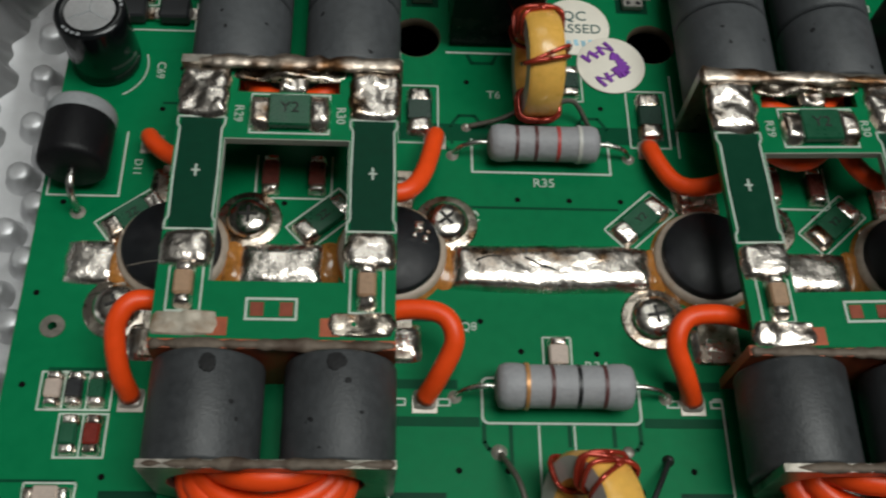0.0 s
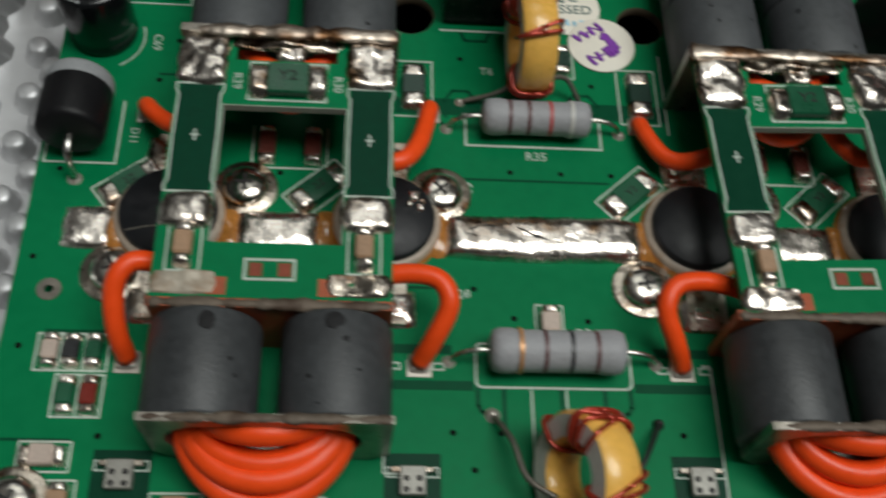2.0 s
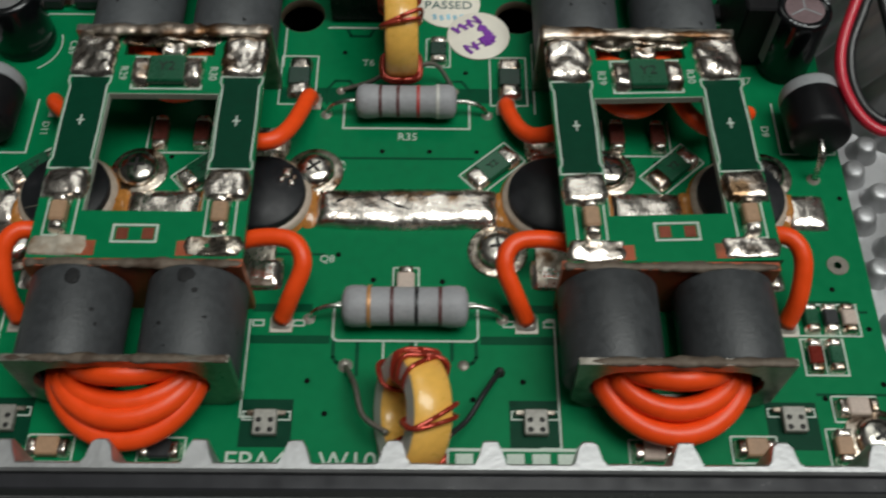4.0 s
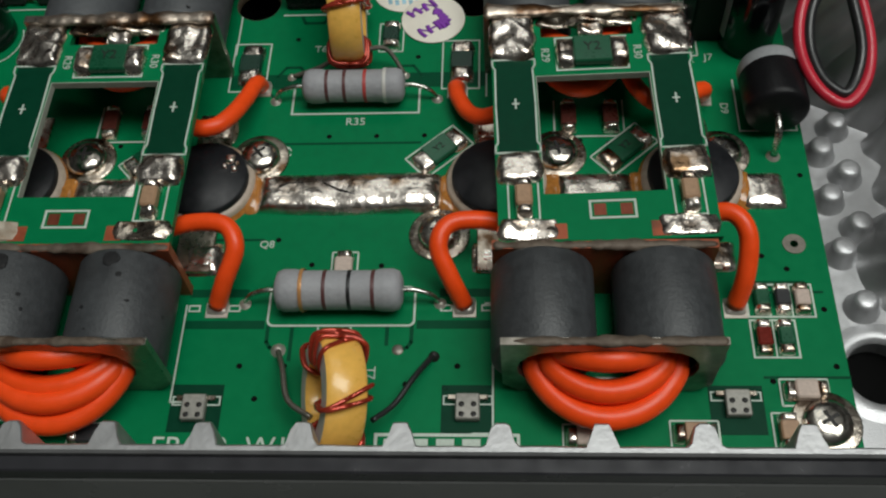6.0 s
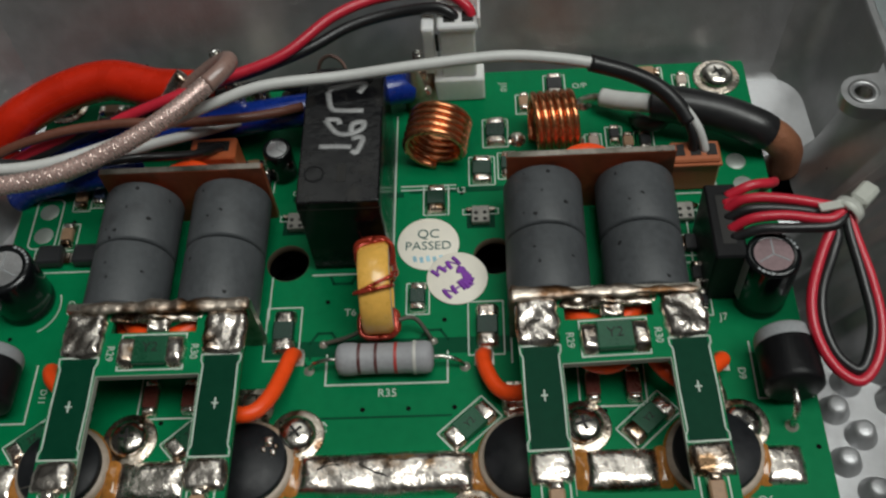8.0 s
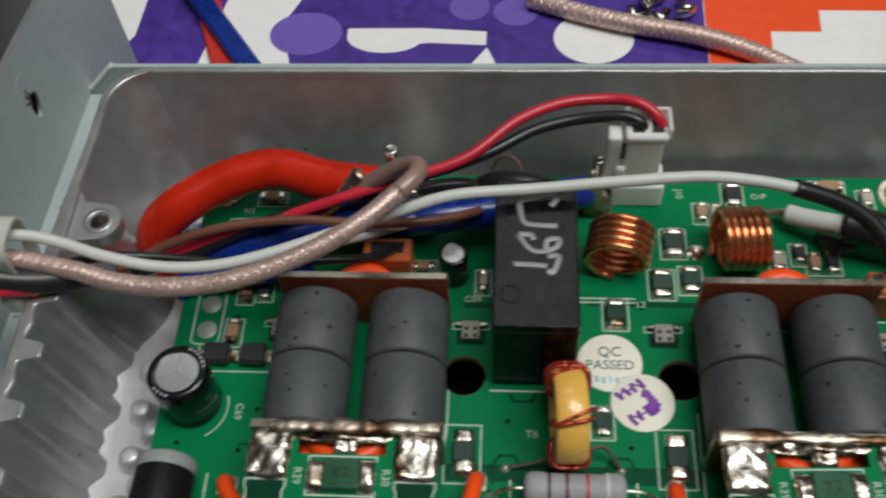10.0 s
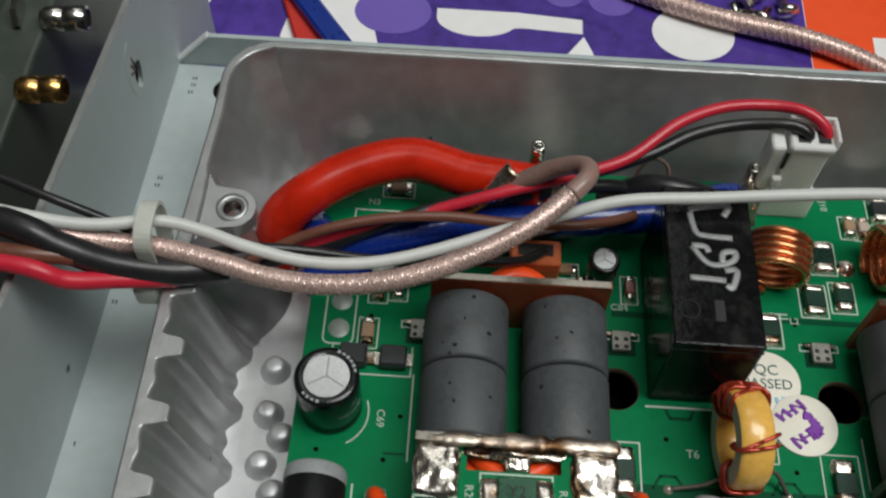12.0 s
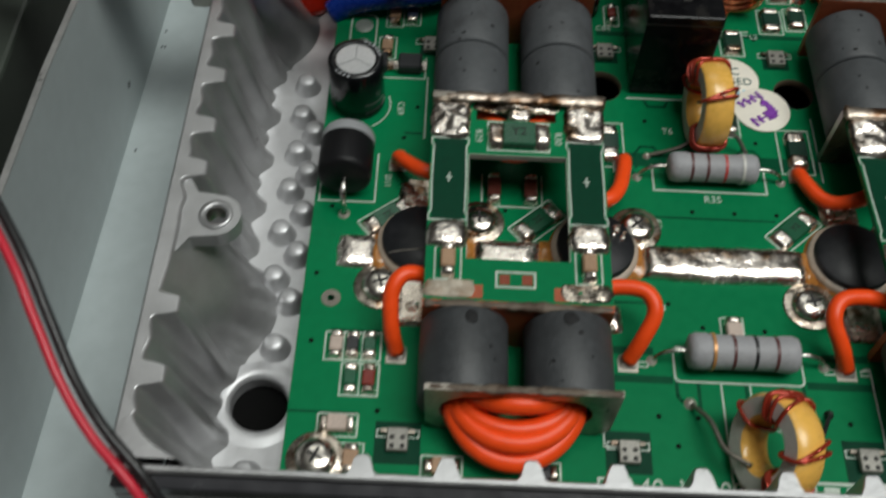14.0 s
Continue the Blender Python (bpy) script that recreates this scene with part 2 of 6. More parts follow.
BAND_BLACK = mat("black_band_paint", (0.012, 0.012, 0.014), 0.4, scale=6)
BAND_GOLD = mat("gold_band_paint", (0.55, 0.27, 0.10), 0.35, metal=0.3, scale=6)
BAND_GREY = mat("pale_band_paint", (0.55, 0.54, 0.50), 0.4, scale=6)
LEAD = mat("tinned_wire_lead", (0.62, 0.60, 0.56), 0.25, metal=1.0, var=0.2, scale=6)
LEAD_DULL = mat("dull_wire_lead", (0.22, 0.20, 0.17), 0.45, metal=0.7, var=0.3, scale=6)
YELLOW = mat("yellow_powder_core", (0.88, 0.49, 0.10), 0.30, var=0.12, scale=2.5, bump=0.1, bscale=16, coat=0.4)
CORE_SIDE = mat("pale_grey_powder_core_side", (0.60, 0.58, 0.54), 0.5, var=0.12, scale=3)
ENAMEL = mat("red_enamelled_copper_wire", (0.44, 0.050, 0.026), 0.20, metal=0.5, var=0.25, scale=8, coat=0.3)
COPPER_WIRE = mat("bright_enamelled_copper_coil", (0.78, 0.30, 0.13), 0.22, metal=0.9, var=0.15, scale=6, coat=0.3)
BLACK_CAN = mat("black_plastic_sleeve", (0.006, 0.007, 0.008), 0.16, var=0.3, scale=3)
BLACK_EPOXY = mat("black_moulded_epoxy", (0.008, 0.008, 0.009), 0.42, var=0.2, scale=4, bump=0.12, bscale=25, ior=1.3)
BLACK_RELAY = mat("black_relay_plastic", (0.006, 0.006, 0.007), 0.20, dark=(0.018, 0.017, 0.016), patch=0.04, patch_scale=2.0, var=0.3, scale=2, bump=0.08, bscale=12, rough_var=0.16, ior=1.30)
CAP_ALU = mat("brushed_capacitor_vent_aluminium", (0.58, 0.58, 0.59), 0.38, metal=0.85, var=0.15, scale=5)
GREY_BAND = mat("grey_stripe_print", (0.30, 0.31, 0.32), 0.45, scale=5)
CERAMIC = mat("black_ceramic_lid", (0.010, 0.011, 0.013), 0.46, var=0.3, scale=2.5, bump=0.08, bscale=10, dark=(0.024, 0.024, 0.027), patch=0.05, ior=1.4)
BERYLLIA = mat("flux_stained_white_ceramic_flange", (0.42, 0.34, 0.27), 0.45, var=0.2, scale=3, dark=(0.32, 0.13, 0.035), patch=0.04)
FLUX = mat("amber_flux_residue", (0.40, 0.16, 0.035), 0.18, var=0.4, scale=4, coat=0.5)
SCREW = mat("nickel_screw", (0.66, 0.62, 0.56), 0.20, metal=1.0, var=0.2, scale=4, bump=0.2, bscale=10)
# Near-black painted as shade in sockets, slots and recesses; also print and scratches.
DARK_SLOT = mat("recess_shade_and_mark_black", (0.010, 0.009, 0.008), 0.6, scale=5)
CHIP_TAN = mat("tan_ceramic_chip", (0.36, 0.22, 0.13), 0.45, var=0.2, scale=6)
CHIP_PALE = mat("pale_pink_ceramic_chip", (0.50, 0.40, 0.34), 0.5, var=0.2, scale=6)
CHIP_BLACK = mat("black_chip_body", (0.020, 0.021, 0.023), 0.35, var=0.2, scale=6)
CHIP_BLUE = mat("blue_grey_chip_body", (0.05, 0.07, 0.12), 0.35, var=0.2, scale=6)
CHIP_GREEN = mat("green_coated_chip_body", (0.004, 0.078, 0.034), 0.32, var=0.25, scale=6, coat=0.1)
CHIP_DARK_GREEN = mat("dark_green_chip_body", (0.004, 0.032, 0.019), 0.32, var=0.25, scale=6, coat=0.1)
CHIP_GLASS = mat("red_glass_diode_body", (0.17, 0.020, 0.013), 0.18, var=0.3, scale=6, coat=0.5)
PERF = mat("perforated_grey_chip", (0.30, 0.29, 0.26), 0.45, metal=0.4, var=0.3, scale=5)
CAST = mat("cast_aluminium", (0.46, 0.46, 0.465), 0.40, metal=0.80, var=0.15, scale=0.8, bump=0.10, bscale=16, specks=(0.14, 0.13, 0.13), speck_scale=0.9, rough_var=0.08)
CAST_FLOOR = mat("sparkling_cast_aluminium_floor", (0.50, 0.50, 0.51), 0.40, metal=0.6, var=0.10, scale=1.6, bump=0.14, bscale=34, rough_var=0.14)
SHEET = mat("grey_painted_sheet_steel", (0.40, 0.45, 0.455), 0.48, var=0.09, scale=0.8, bump=0.06, bscale=30, specks=(0.05, 0.055, 0.055), speck_scale=0.5)
TINPAD = mat("pale_tinned_pad", (0.55, 0.51, 0.45), 0.4, metal=0.7, var=0.12, scale=6)
# The grey paints the blurred reflection seen in the glossy front.
FASCIA_SHEEN = mat("fascia_reflection_grey", (0.22, 0.225, 0.22), 0.26, var=0.3, scale=0.15)
BLACK_PANEL = mat("black_glossy_front_panel", (0.030, 0.030, 0.034), 0.22, var=0.2, scale=1.0)
RED_CABLE = mat("red_power_cable_insulation", (0.50, 0.018, 0.005), 0.25, var=0.28, scale=0.6, bump=0.06, bscale=5, ior=1.36, dark=(0.36, 0.012, 0.004), patch=0.1, patch_scale=0.7)
BRAID = mat("pink_tinted_braided_coax", (0.56, 0.38, 0.34), 0.34, metal=0.35, var=0.2, scale=9, bump=0.3, bscale=16)
COAX_BROWN = mat("translucent_brown_coax_jacket", (0.30, 0.185, 0.155), 0.32, var=0.15, scale=3, coat=0.3)
WHITE_WIRE = mat("white_wire_insulation", (0.60, 0.60, 0.58), 0.42, var=0.08, scale=2)
RED_WIRE = mat("red_wire_insulation", (0.56, 0.018, 0.040), 0.38, var=0.1, scale=2, coat=0.1)
BLACK_WIRE = mat("black_wire_insulation", (0.014, 0.014, 0.015), 0.38, var=0.2, scale=3, coat=0.1)
BROWN_WIRE = mat("brown_wire_insulation", (0.15, 0.055, 0.035), 0.38, var=0.2, scale=3)
BLUE_TUBE = mat("blue_plastic_sleeving", (0.004, 0.026, 0.22), 0.28, var=0.2, scale=2, coat=0.2)
NYLON = mat("white_nylon", (0.90, 0.89, 0.85), 0.4, var=0.06, scale=3)
nylon = next(n for n in NYLON.node_tree.nodes if n.type == 'BSDF_PRINCIPLED')
nylon.inputs["Subsurface Weight"].default_value = 0.5
nylon.inputs["Subsurface Radius"].default_value = (0.006, 0.006, 0.005)
nylon.inputs["Subsurface Scale"].default_value = 1.0
TIE = mat("translucent_nylon_tie", (0.74, 0.75, 0.68), 0.35, transmission=0.35, var=0.08, scale=3)
BROWN_CONN = mat("brown_plastic_connector", (0.40, 0.12, 0.05), 0.42, var=0.12, scale=3)
PAPER = mat("cream_paper_sticker", (0.82, 0.77, 0.67), 0.55, var=0.05, scale=2)
INK_GREEN = mat("dark_green_ink", (0.03, 0.10, 0.09), 0.6)
INK_BLUE = mat("pale_blue_ink", (0.30, 0.52, 0.62), 0.6, var=0.3)
INK_PURPLE = mat("purple_marker_ink", (0.20, 0.035, 0.36), 0.5, var=0.3, scale=6)
MARKER = mat("silver_marker_ink", (0.32, 0.32, 0.32), 0.5, metal=0.2, var=0.35, scale=6)
BRASS = mat("brass_connector", (0.62, 0.36, 0.12), 0.22, metal=1.0, var=0.12, scale=3)
NICKEL = mat("nickel_plated_metal", (0.60, 0.58, 0.55), 0.2, metal=1.0, var=0.12, scale=3)
POSTER_WHITE = mat("white_glossy_print", (0.86, 0.84, 0.84), 0.4, var=0.05, scale=0.6, coat=0.15)
POSTER_PURPLE = mat("purple_glossy_print", (0.070, 0.032, 0.28), 0.38, var=0.45, scale=0.7, dark=(0.030, 0.014, 0.16), patch=0.06, patch_scale=0.8, bump=0.3, bscale=2.0, coat=0.2, specks=(0.30, 0.24, 0.50), speck_scale=3.0)
POSTER_VIOLET = mat("violet_glossy_print", (0.16, 0.10, 0.44), 0.4, var=0.1, scale=0.8)
POSTER_ORANGE = mat("orange_glossy_print", (0.90, 0.090, 0.020), 0.4, var=0.06, scale=0.8)
DARK_OLIVE = mat("dark_olive_enclosure", (0.045, 0.055, 0.045), 0.4, var=0.2, scale=0.6)
BENCH = mat("grey_workbench_laminate", (0.22, 0.22, 0.22), 0.5, var=0.1, scale=0.3)
WALLPAINT = mat("plain_room_paint", (0.13, 0.127, 0.122), 0.8, var=0.05, scale=0.02)
CEIL = mat("white_ceiling_paint", (0.70, 0.69, 0.68), 0.85, var=0.04, scale=0.02)

# Near-black that stands for shade inside openings and beneath the board.
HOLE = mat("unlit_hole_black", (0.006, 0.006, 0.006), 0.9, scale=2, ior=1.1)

# ---- the room that closes the scene ----
TABLE_Z = -2.75


def room_wall(name, c, s, material, category):
    return single(name, box(B(), (0, 0, 0), s), material, c, "plain painted surface of the work room", category, kind="structure")


room_wall("floor", (0, 0, -78), (420, 420, 4), BENCH, "floor")
room_wall("ceiling", (0, 0, 172), (420, 420, 4), CEIL, "ceiling")
room_wall("wall_north", (0, 205, 48), (420, 4, 248), WALLPAINT, "wall")
room_wall("wall_south", (0, -205, 48), (420, 4, 248), WALLPAINT, "wall")
room_wall("wall_east", (205, 0, 48), (4, 405, 248), WALLPAINT, "wall")
room_wall("wall_west", (-205, 0, 48), (4, 405, 248), WALLPAINT, "wall")
bench = thing("workbench", (0, 0, TABLE_Z), "grey laminate workbench under the amplifier", "workbench")
part("worktop", box(B(), (0, 10, -2.0), (150, 90, 4.0), 0.2), BENCH, bench)
for px, py in ((-70, -30), (70, -30), (-70, 50), (70, 50)):
    part("leg", box(B(), (px, py, -38.6), (5, 5, 69.2), 0.3), BENCH, bench)

# ---- the cast chassis ----
RIM, FLOOR = 1.5, -0.70
cast = thing("cast_chassis", (0, 0, FLOOR), "bare cast aluminium heat sink tray with ribbed walls", "heat sink")
ZR = RIM - FLOOR
TEETH_Y = [2.80, 1.80, 0.80, -0.22, -1.05, -3.40, -4.45]


def bulge(y, y0, y1):
    if y <= y0 or y >= y1:
        return 0.0
    return math.sin(math.pi * (y - y0) / (y1 - y0)) ** 0.6


def rib(y, k):
    """How far the wall stands out at y: 1 on a rib, 0 in the groove; ribs broaden towards the foot."""
    best = 0.0
    flat_half, run = 0.12 - 0.05 * (1 - k), 0.07 + 0.22 * (1 - k)
    for t in TEETH_Y:
        d = abs(y - t)
        if d < 0.5:
            best = max(best, 1.0 if d < flat_half else max(0.0, 1 - (d - flat_half) / run))
    return best


def inner_x(y, z, sign=-1):
    """Inner face of a side wall (distance from the middle) at height z over the floor."""
    k = z / ZR
    top, low = 8.36, 7.86
    x = low + (top - low) * k ** 1.15
    s = rib(y, k)
    s = s * s * (3 - 2 * s)
    x -= s * (0.22 + 0.11 * k)
    for t in TEETH_Y:
        d = abs(y - t + 0.52)
        if d < 0.22 and -5.0 < y < 3.0:
            x -= 0.07 * (1 - 0.4 * k) * math.cos(d / 0.22 * math.pi / 2) ** 2
    b = max(bulge(y, 2.95, 5.0), bulge(y, -3.25, -1.35))
    if sign > 0:
        b = max(b, 1.65 * bulge(y, 0.05, 3.8))
    x -= b * (0.62 * (1 - k) + 0.05)
    x -= 0.12 * min(1.0, max(0.0, (y - 3.0) / 3.0))
    # corner rounding
    for yc, sgn in ((6.60 + 0.98 * k, 1), (-5.55, -1)):
        d = (y - (yc - sgn * 0.7)) * sgn
        if d > 0 and sgn > 0:
            x -= 0.72 - math.sqrt(0.518 - min(d, 0.68) ** 2) + 2.9 * max(0.0, d - 0.68)
        elif d > 0:
            x -= 0.60 * min(1.3, d / 0.72) ** 2.2
    return x


def side_wall(sign):
    bm = B()
    ys = [-5.62 + 0.033 * i for i in range(401)]
    zs = [0, 0.12, 0.3, 0.6, 0.95, 1.3, 1.65, 1.95, 2.1, 2.16, ZR]
    rows = []
    for y in ys:
        row = []
        for i, z in enumerate(zs):
            x = inner_x(y, min(z, 2.1), sign)
            if i == 0:
                x -= 0.12
            if i == 1:
                x -= 0.03
            if i == len(zs) - 1:
                x += 0.05
            elif i == len(zs) - 2:
                x += 0.015
            row.append(bm.verts.new((sign * x, y, z)))
        xo = 8.54 - 0.14 * min(1.0, max(0.0, (y - 3.0) / 3.0))
        if y > 6.85:
            xo -= 0.87 * (1 - math.sqrt(max(0.0, 1 - ((y - 6.85) / 0.87) ** 2)))
        row.append(bm.verts.new((sign * (xo - 0.04), y, ZR)))
        row.append(bm.verts.new((sign * xo, y, ZR - 0.04)))
        row.append(bm.verts.new((sign * xo, y, -0.4)))
        rows.append(row)
    for a, b in zip(rows, rows[1:]):
        for i in range(len(a) - 1):
            q = (a[i], a[i + 1], b[i + 1], b[i]) if sign < 0 else (a[i], b[i], b[i + 1], a[i + 1])
            bm.faces.new(q).smooth = i < len(zs) - 1
    return bm


part("side_wall", side_wall(-1), CAST, cast, "ribbed cast side wall with toothed rim")
part("side_wall", side_wall(1), CAST, cast, "ribbed cast side wall with toothed rim")


def long_wall(y_in_top, y_in_low, y_out, teeth, sign):
    """Front or back wall; teeth stand inward from the rim."""
    bm = B()
    span = 8.5 if sign > 0 else 8.01
    xs = [-span + span * i / 170 for i in range(341)]
    zs = [0, 0.1, 0.5, 1.0, 1.5, 1.95, 2.1, 2.16, ZR]
    rows = []
    for x in xs:
        row = []
        s = 0.0
        for t in teeth:
            d = abs(x - t)
            if d < 0.3:
                s = max(s, 1.0 if d < 0.075 else max(0.0, 1 - (d - 0.075) / 0.10))
        s = s * s * (3 - 2 * s)
        yo = y_out
        if sign < 0 and abs(x) > 7.53:
            yo = 6.85 + math.sqrt(0.87 ** 2 - (abs(x) - 7.53) ** 2)
        wob = 0.012 * noise.noise(Vector((x * 1.7, y_out, 3.0)))
        for i, z in enumerate(zs):
            k = min(z, 2.1) / ZR
            y = y_in_low + (y_in_top - y_in_low) * k
            y += sign * s * 0.27 * (0.45 + 0.55 * k)
            if i == 0:
                y += sign * 0.10
            if i >= len(zs) - 2:
                y -= sign * (0.045 if i == len(zs) - 1 else 0.015)
            row.append(bm.verts.new((x, min(y + wob, yo - 0.05) if sign < 0 else y + wob, z)))
        row.append(bm.verts.new((x, yo + sign * 0.03, ZR)))
        row.append(bm.verts.new((x, yo, ZR - 0.03)))
        row.append(bm.verts.new((x, yo, -0.4)))
        rows.append(row)
    for a, b in zip(rows, rows[1:]):
        for i in range(len(a) - 1):
            q = (a[i], b[i], b[i + 1], a[i + 1]) if sign < 0 else (a[i], a[i + 1], b[i + 1], b[i])
            bm.faces.new(q).smooth = i < len(zs) - 1
    return bm


part("front_wall", long_wall(-5.68, -5.58, -5.80, [-5.35 + 1.072 * i for i in range(11)], 1), CAST, cast, "cast front wall with small teeth")
part("back_wall", long_wall(7.60, 6.62, 7.72, [], -1), CAST, cast, "smooth cast back wall")
floor_bm = plate(B(), rect(-8.36, -5.78, 8.36, 7.5), [circle(-7.16, -3.86, 0.46), circle(7.10, -3.86, 0.46), circle(6.98, 4.05, 0.66), circle(-1.72, 2.28, 0.75), circle(1.74, 2.28, 0.75)], -0.35, 0.0)
part("base_plate", floor_bm, CAST_FLOOR, cast, "sparkling cast floor with round openings")
# Black sheet added below the floor so its openings look unlit.
part("underside", box(B(), (0, 1.0, -0.42), (17.0, 13.6, 0.10)), HOLE, cast)
for hx, hy, hr in ((-7.16, -3.86, 0.46), (7.10, -3.86, 0.46), (6.98, 4.05, 0.66)):
    part("hole_lip", lathe(B(), [(hr - 0.02, -0.06), (hr, 0.0), (hr + 0.05, 0.035), (hr + 0.14, 0.03), (hr + 0.26, 0.0)], (hx, hy, 0.0), n=36), CAST_FLOOR, cast)


def boss(sign, y):
    bm = B()
    x = sign * 7.78
    out = [(x + 0.36 * math.cos(radians(a)) * 1.0, y + 0.36 * math.sin(radians(a))) for a in range(-90, 91, 12)]
    if sign < 0:
        outline = out + [(-8.10, y + 0.40), (-8.32, y + 0.75), (-8.44, y + 0.85), (-8.44, y - 0.85), (-8.32, y - 0.75), (-8.10, y - 0.40)]
    else:
        out = [(x - 0.36 * math.cos(radians(a)), y + 0.36 * math.sin(radians(a))) for a in range(-90, 91, 12)]
        outline = out + [(8.10, y + 0.40), (8.32, y + 0.75), (8.44, y + 0.85), (8.44, y - 0.85), (8.32, y - 0.75), (8.10, y - 0.40)]
    plate(bm, outline, [circle(x, y, 0.15, 20)], ZR - 0.35, ZR - 0.08)
    ob = part("screw_boss", bm, CAST, cast, "threaded cast screw ear")
    tb = B()
    lathe(tb, [(0.16, ZR - 0.075), (0.25, ZR - 0.075), (0.25, ZR - 0.055), (0.16, ZR - 0.055), (0.16, ZR - 0.075)], (x, y, 0), n=28)
    part("boss_rim", tb, CAST, ob)
    th = B()
    for i in range(5):
        lathe(th, [(0.16, ZR - 0.10 - 0.05 * i), (0.125, ZR - 0.125 - 0.05 * i), (0.16, ZR - 0.15 - 0.05 * i)], (x, y, 0), n=20)
    part("thread", th, NICKEL, ob)


for sg in (-1, 1):
    boss(sg, 4.25)
    boss(sg, -1.85)

pin_mesh = data("pin", lathe(B(), [(0.25, 0.0), (0.205, 0.05), (0.175, 0.20), (0.155, 0.25), (0.10, 0.275), (0.0, 0.28)], n=20), CAST_FLOOR)
PINS = [(7.10, 2.55), (7.10, 1.78), (6.84, 1.42), (7.10, 0.95), (6.86, 0.50), (7.14, 0.12), (6.86, -0.34), (7.18, -0.76), (6.86, -1.18), (7.18, -1.66), (6.88, -2.08), (7.02, -2.92), (7.20, -5.02)]
for sg in (-1, 1):
    for qx, qy in PINS:
        if sg > 0 and qy > 0.3:
            continue
        ob = new("pin", pin_mesh)
        ob.parent = cast
        ob.matrix_local = at_cm(sg * qx, qy, 0)
# Black slab added to fill the gap under the board with painted shade.
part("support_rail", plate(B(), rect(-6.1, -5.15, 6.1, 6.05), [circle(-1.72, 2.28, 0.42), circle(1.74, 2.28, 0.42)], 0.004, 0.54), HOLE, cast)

# ---- sheet metal case around the casting ----
case = thing("sheet_metal_case", (0, 0, TABLE_Z), "grey painted sheet steel radio case, opened up", "enclosure")
ZT = -TABLE_Z
ASKEW = Matrix.Translation((-10.42 * S, 0, 0)) @ Matrix.Rotation(radians(-1.6), 4, "Z") @ Matrix.Translation((10.50 * S, 0, 0))
for lx in (-9.43, 9.43):
    ob = part("ledge", box(B(), (lx, 0.928, ZT - 1.25), (2.24, 17.24, 0.10), 0.01), SHEET, case, "pale grey painted ledge with small stamped marks")
    if lx < 0:
        ob.matrix_local = ASKEW
wl = plate(B(), [(-8.3, -2.70), (11.9, -2.70), (11.9, 1.45), (0.0, 2.30), (-8.3, 2.30)], [circle(7.72, 0.45, 0.19, 24, 0.30)], -0.05, 0.05,
           Matrix.Translation((-10.55, 0, ZT)) @ Matrix(((0, 0, 1, 0), (1, 0, 0, 0), (0, 1, 0, 0), (0, 0, 0, 1))))
side = part("side_panel", wl, SHEET, case, "grey painted side panel with a screw hole")
side.matrix_local = ASKEW
part("paint_scar", plate(B(), circle(0, 0, 0.30, 30, 0.62), [circle(0.14, -0.25, 0.20, 24, 0.31)], 0, 0.008,
     Matrix.Translation((-10.50, 7.58, ZT + 0.70)) @ Matrix(((0, 0, 1, 0), (1, 0, 0, 0), (0, 1, 0, 0), (0, 0, 0, 1)))), mat("rubbed_pale_paint", (0.40, 0.44, 0.44), 0.4, var=0.1), side)
# Black box added behind the screw hole to keep it dark.
part("hole_shadow_cup", box(B(), (-10.72, 7.72, ZT + 0.45), (0.22, 0.7, 0.9)), HOLE, side)
for i, (sy, sz, sr) in enumerate(((7.54, 0.81, 30), (7.62, 0.75, -20), (7.50, 0.70, 60), (7.60, 0.89, 5))):
    part("scratch", box(B(), (-10.490, sy, ZT + sz), (0.010, 0.05, 0.20), rx=sr), SOLDER_BROWN, side)
CUT_EDGE = mat("bare_cut_edge", (0.5, 0.5, 0.49), 0.35, metal=0.7)
part("bright_edge", box(B(), (-10.55, -4.15, ZT + 2.315), (0.10, 8.3, 0.03)), CUT_EDGE, side)
part("bright_edge", box(B(), (-10.55, 5.95, ZT + 1.892), (0.10, 11.93, 0.03), rx=-4.09), CUT_EDGE, side)
part("side_panel", box(B(), (10.55, 1.8, ZT - 0.20), (0.10, 20.2, 4.95), 0.01), SHEET, case)
part("rear_panel", plate(B(), [(-10.24, -1.22), (10.3, -1.22), (10.3, -0.40), (-9.46, -0.40)], [], -0.05, 0.05, Matrix(((1, 0, 0, 0), (0, 0, -1, 9.60), (0, 1, 0, ZT), (0, 0, 0, 1)))), SHEET, case, "grey painted rear flange")
part("rear_ledge", box(B(), (0, 8.58, ZT - 1.27), (16.6, 1.9, 0.08)), SHEET, case)
part("bright_edge", box(B(), (-9.87, 9.59, ZT - 0.80), (1.16, 0.16, 0.05), ry=-46), mat("bare_bright_cut_steel", (0.80, 0.80, 0.79), 0.4, metal=0.3), case)
# The front is split: black band above, painted grey reflection below.
part("front_lip", box(B(), (0, -5.90, ZT + 1.31), (16.9, 0.18, 0.26), 0.02), BLACK_PANEL, case, "black top band of the front panel, without the painted reflection")
part("front_panel", box(B(), (0, -5.92, ZT - 0.76), (16.9, 0.15, 3.86), 0.02), FASCIA_SHEEN, case, "satin front panel lightened to grey for its blurred reflections")
part("bottom_pan", box(B(), (0, 0.9, 0.65), (20.8, 16.9, 1.28), 0.02), DARK_OLIVE, case)
# Flat black disc painted on the ledge as a shaded hole.
part("ledge_hole", plate(B(), circle(-9.05, 8.88, 0.30, 28), [], ZT - 1.196, ZT - 1.192), HOLE, case)
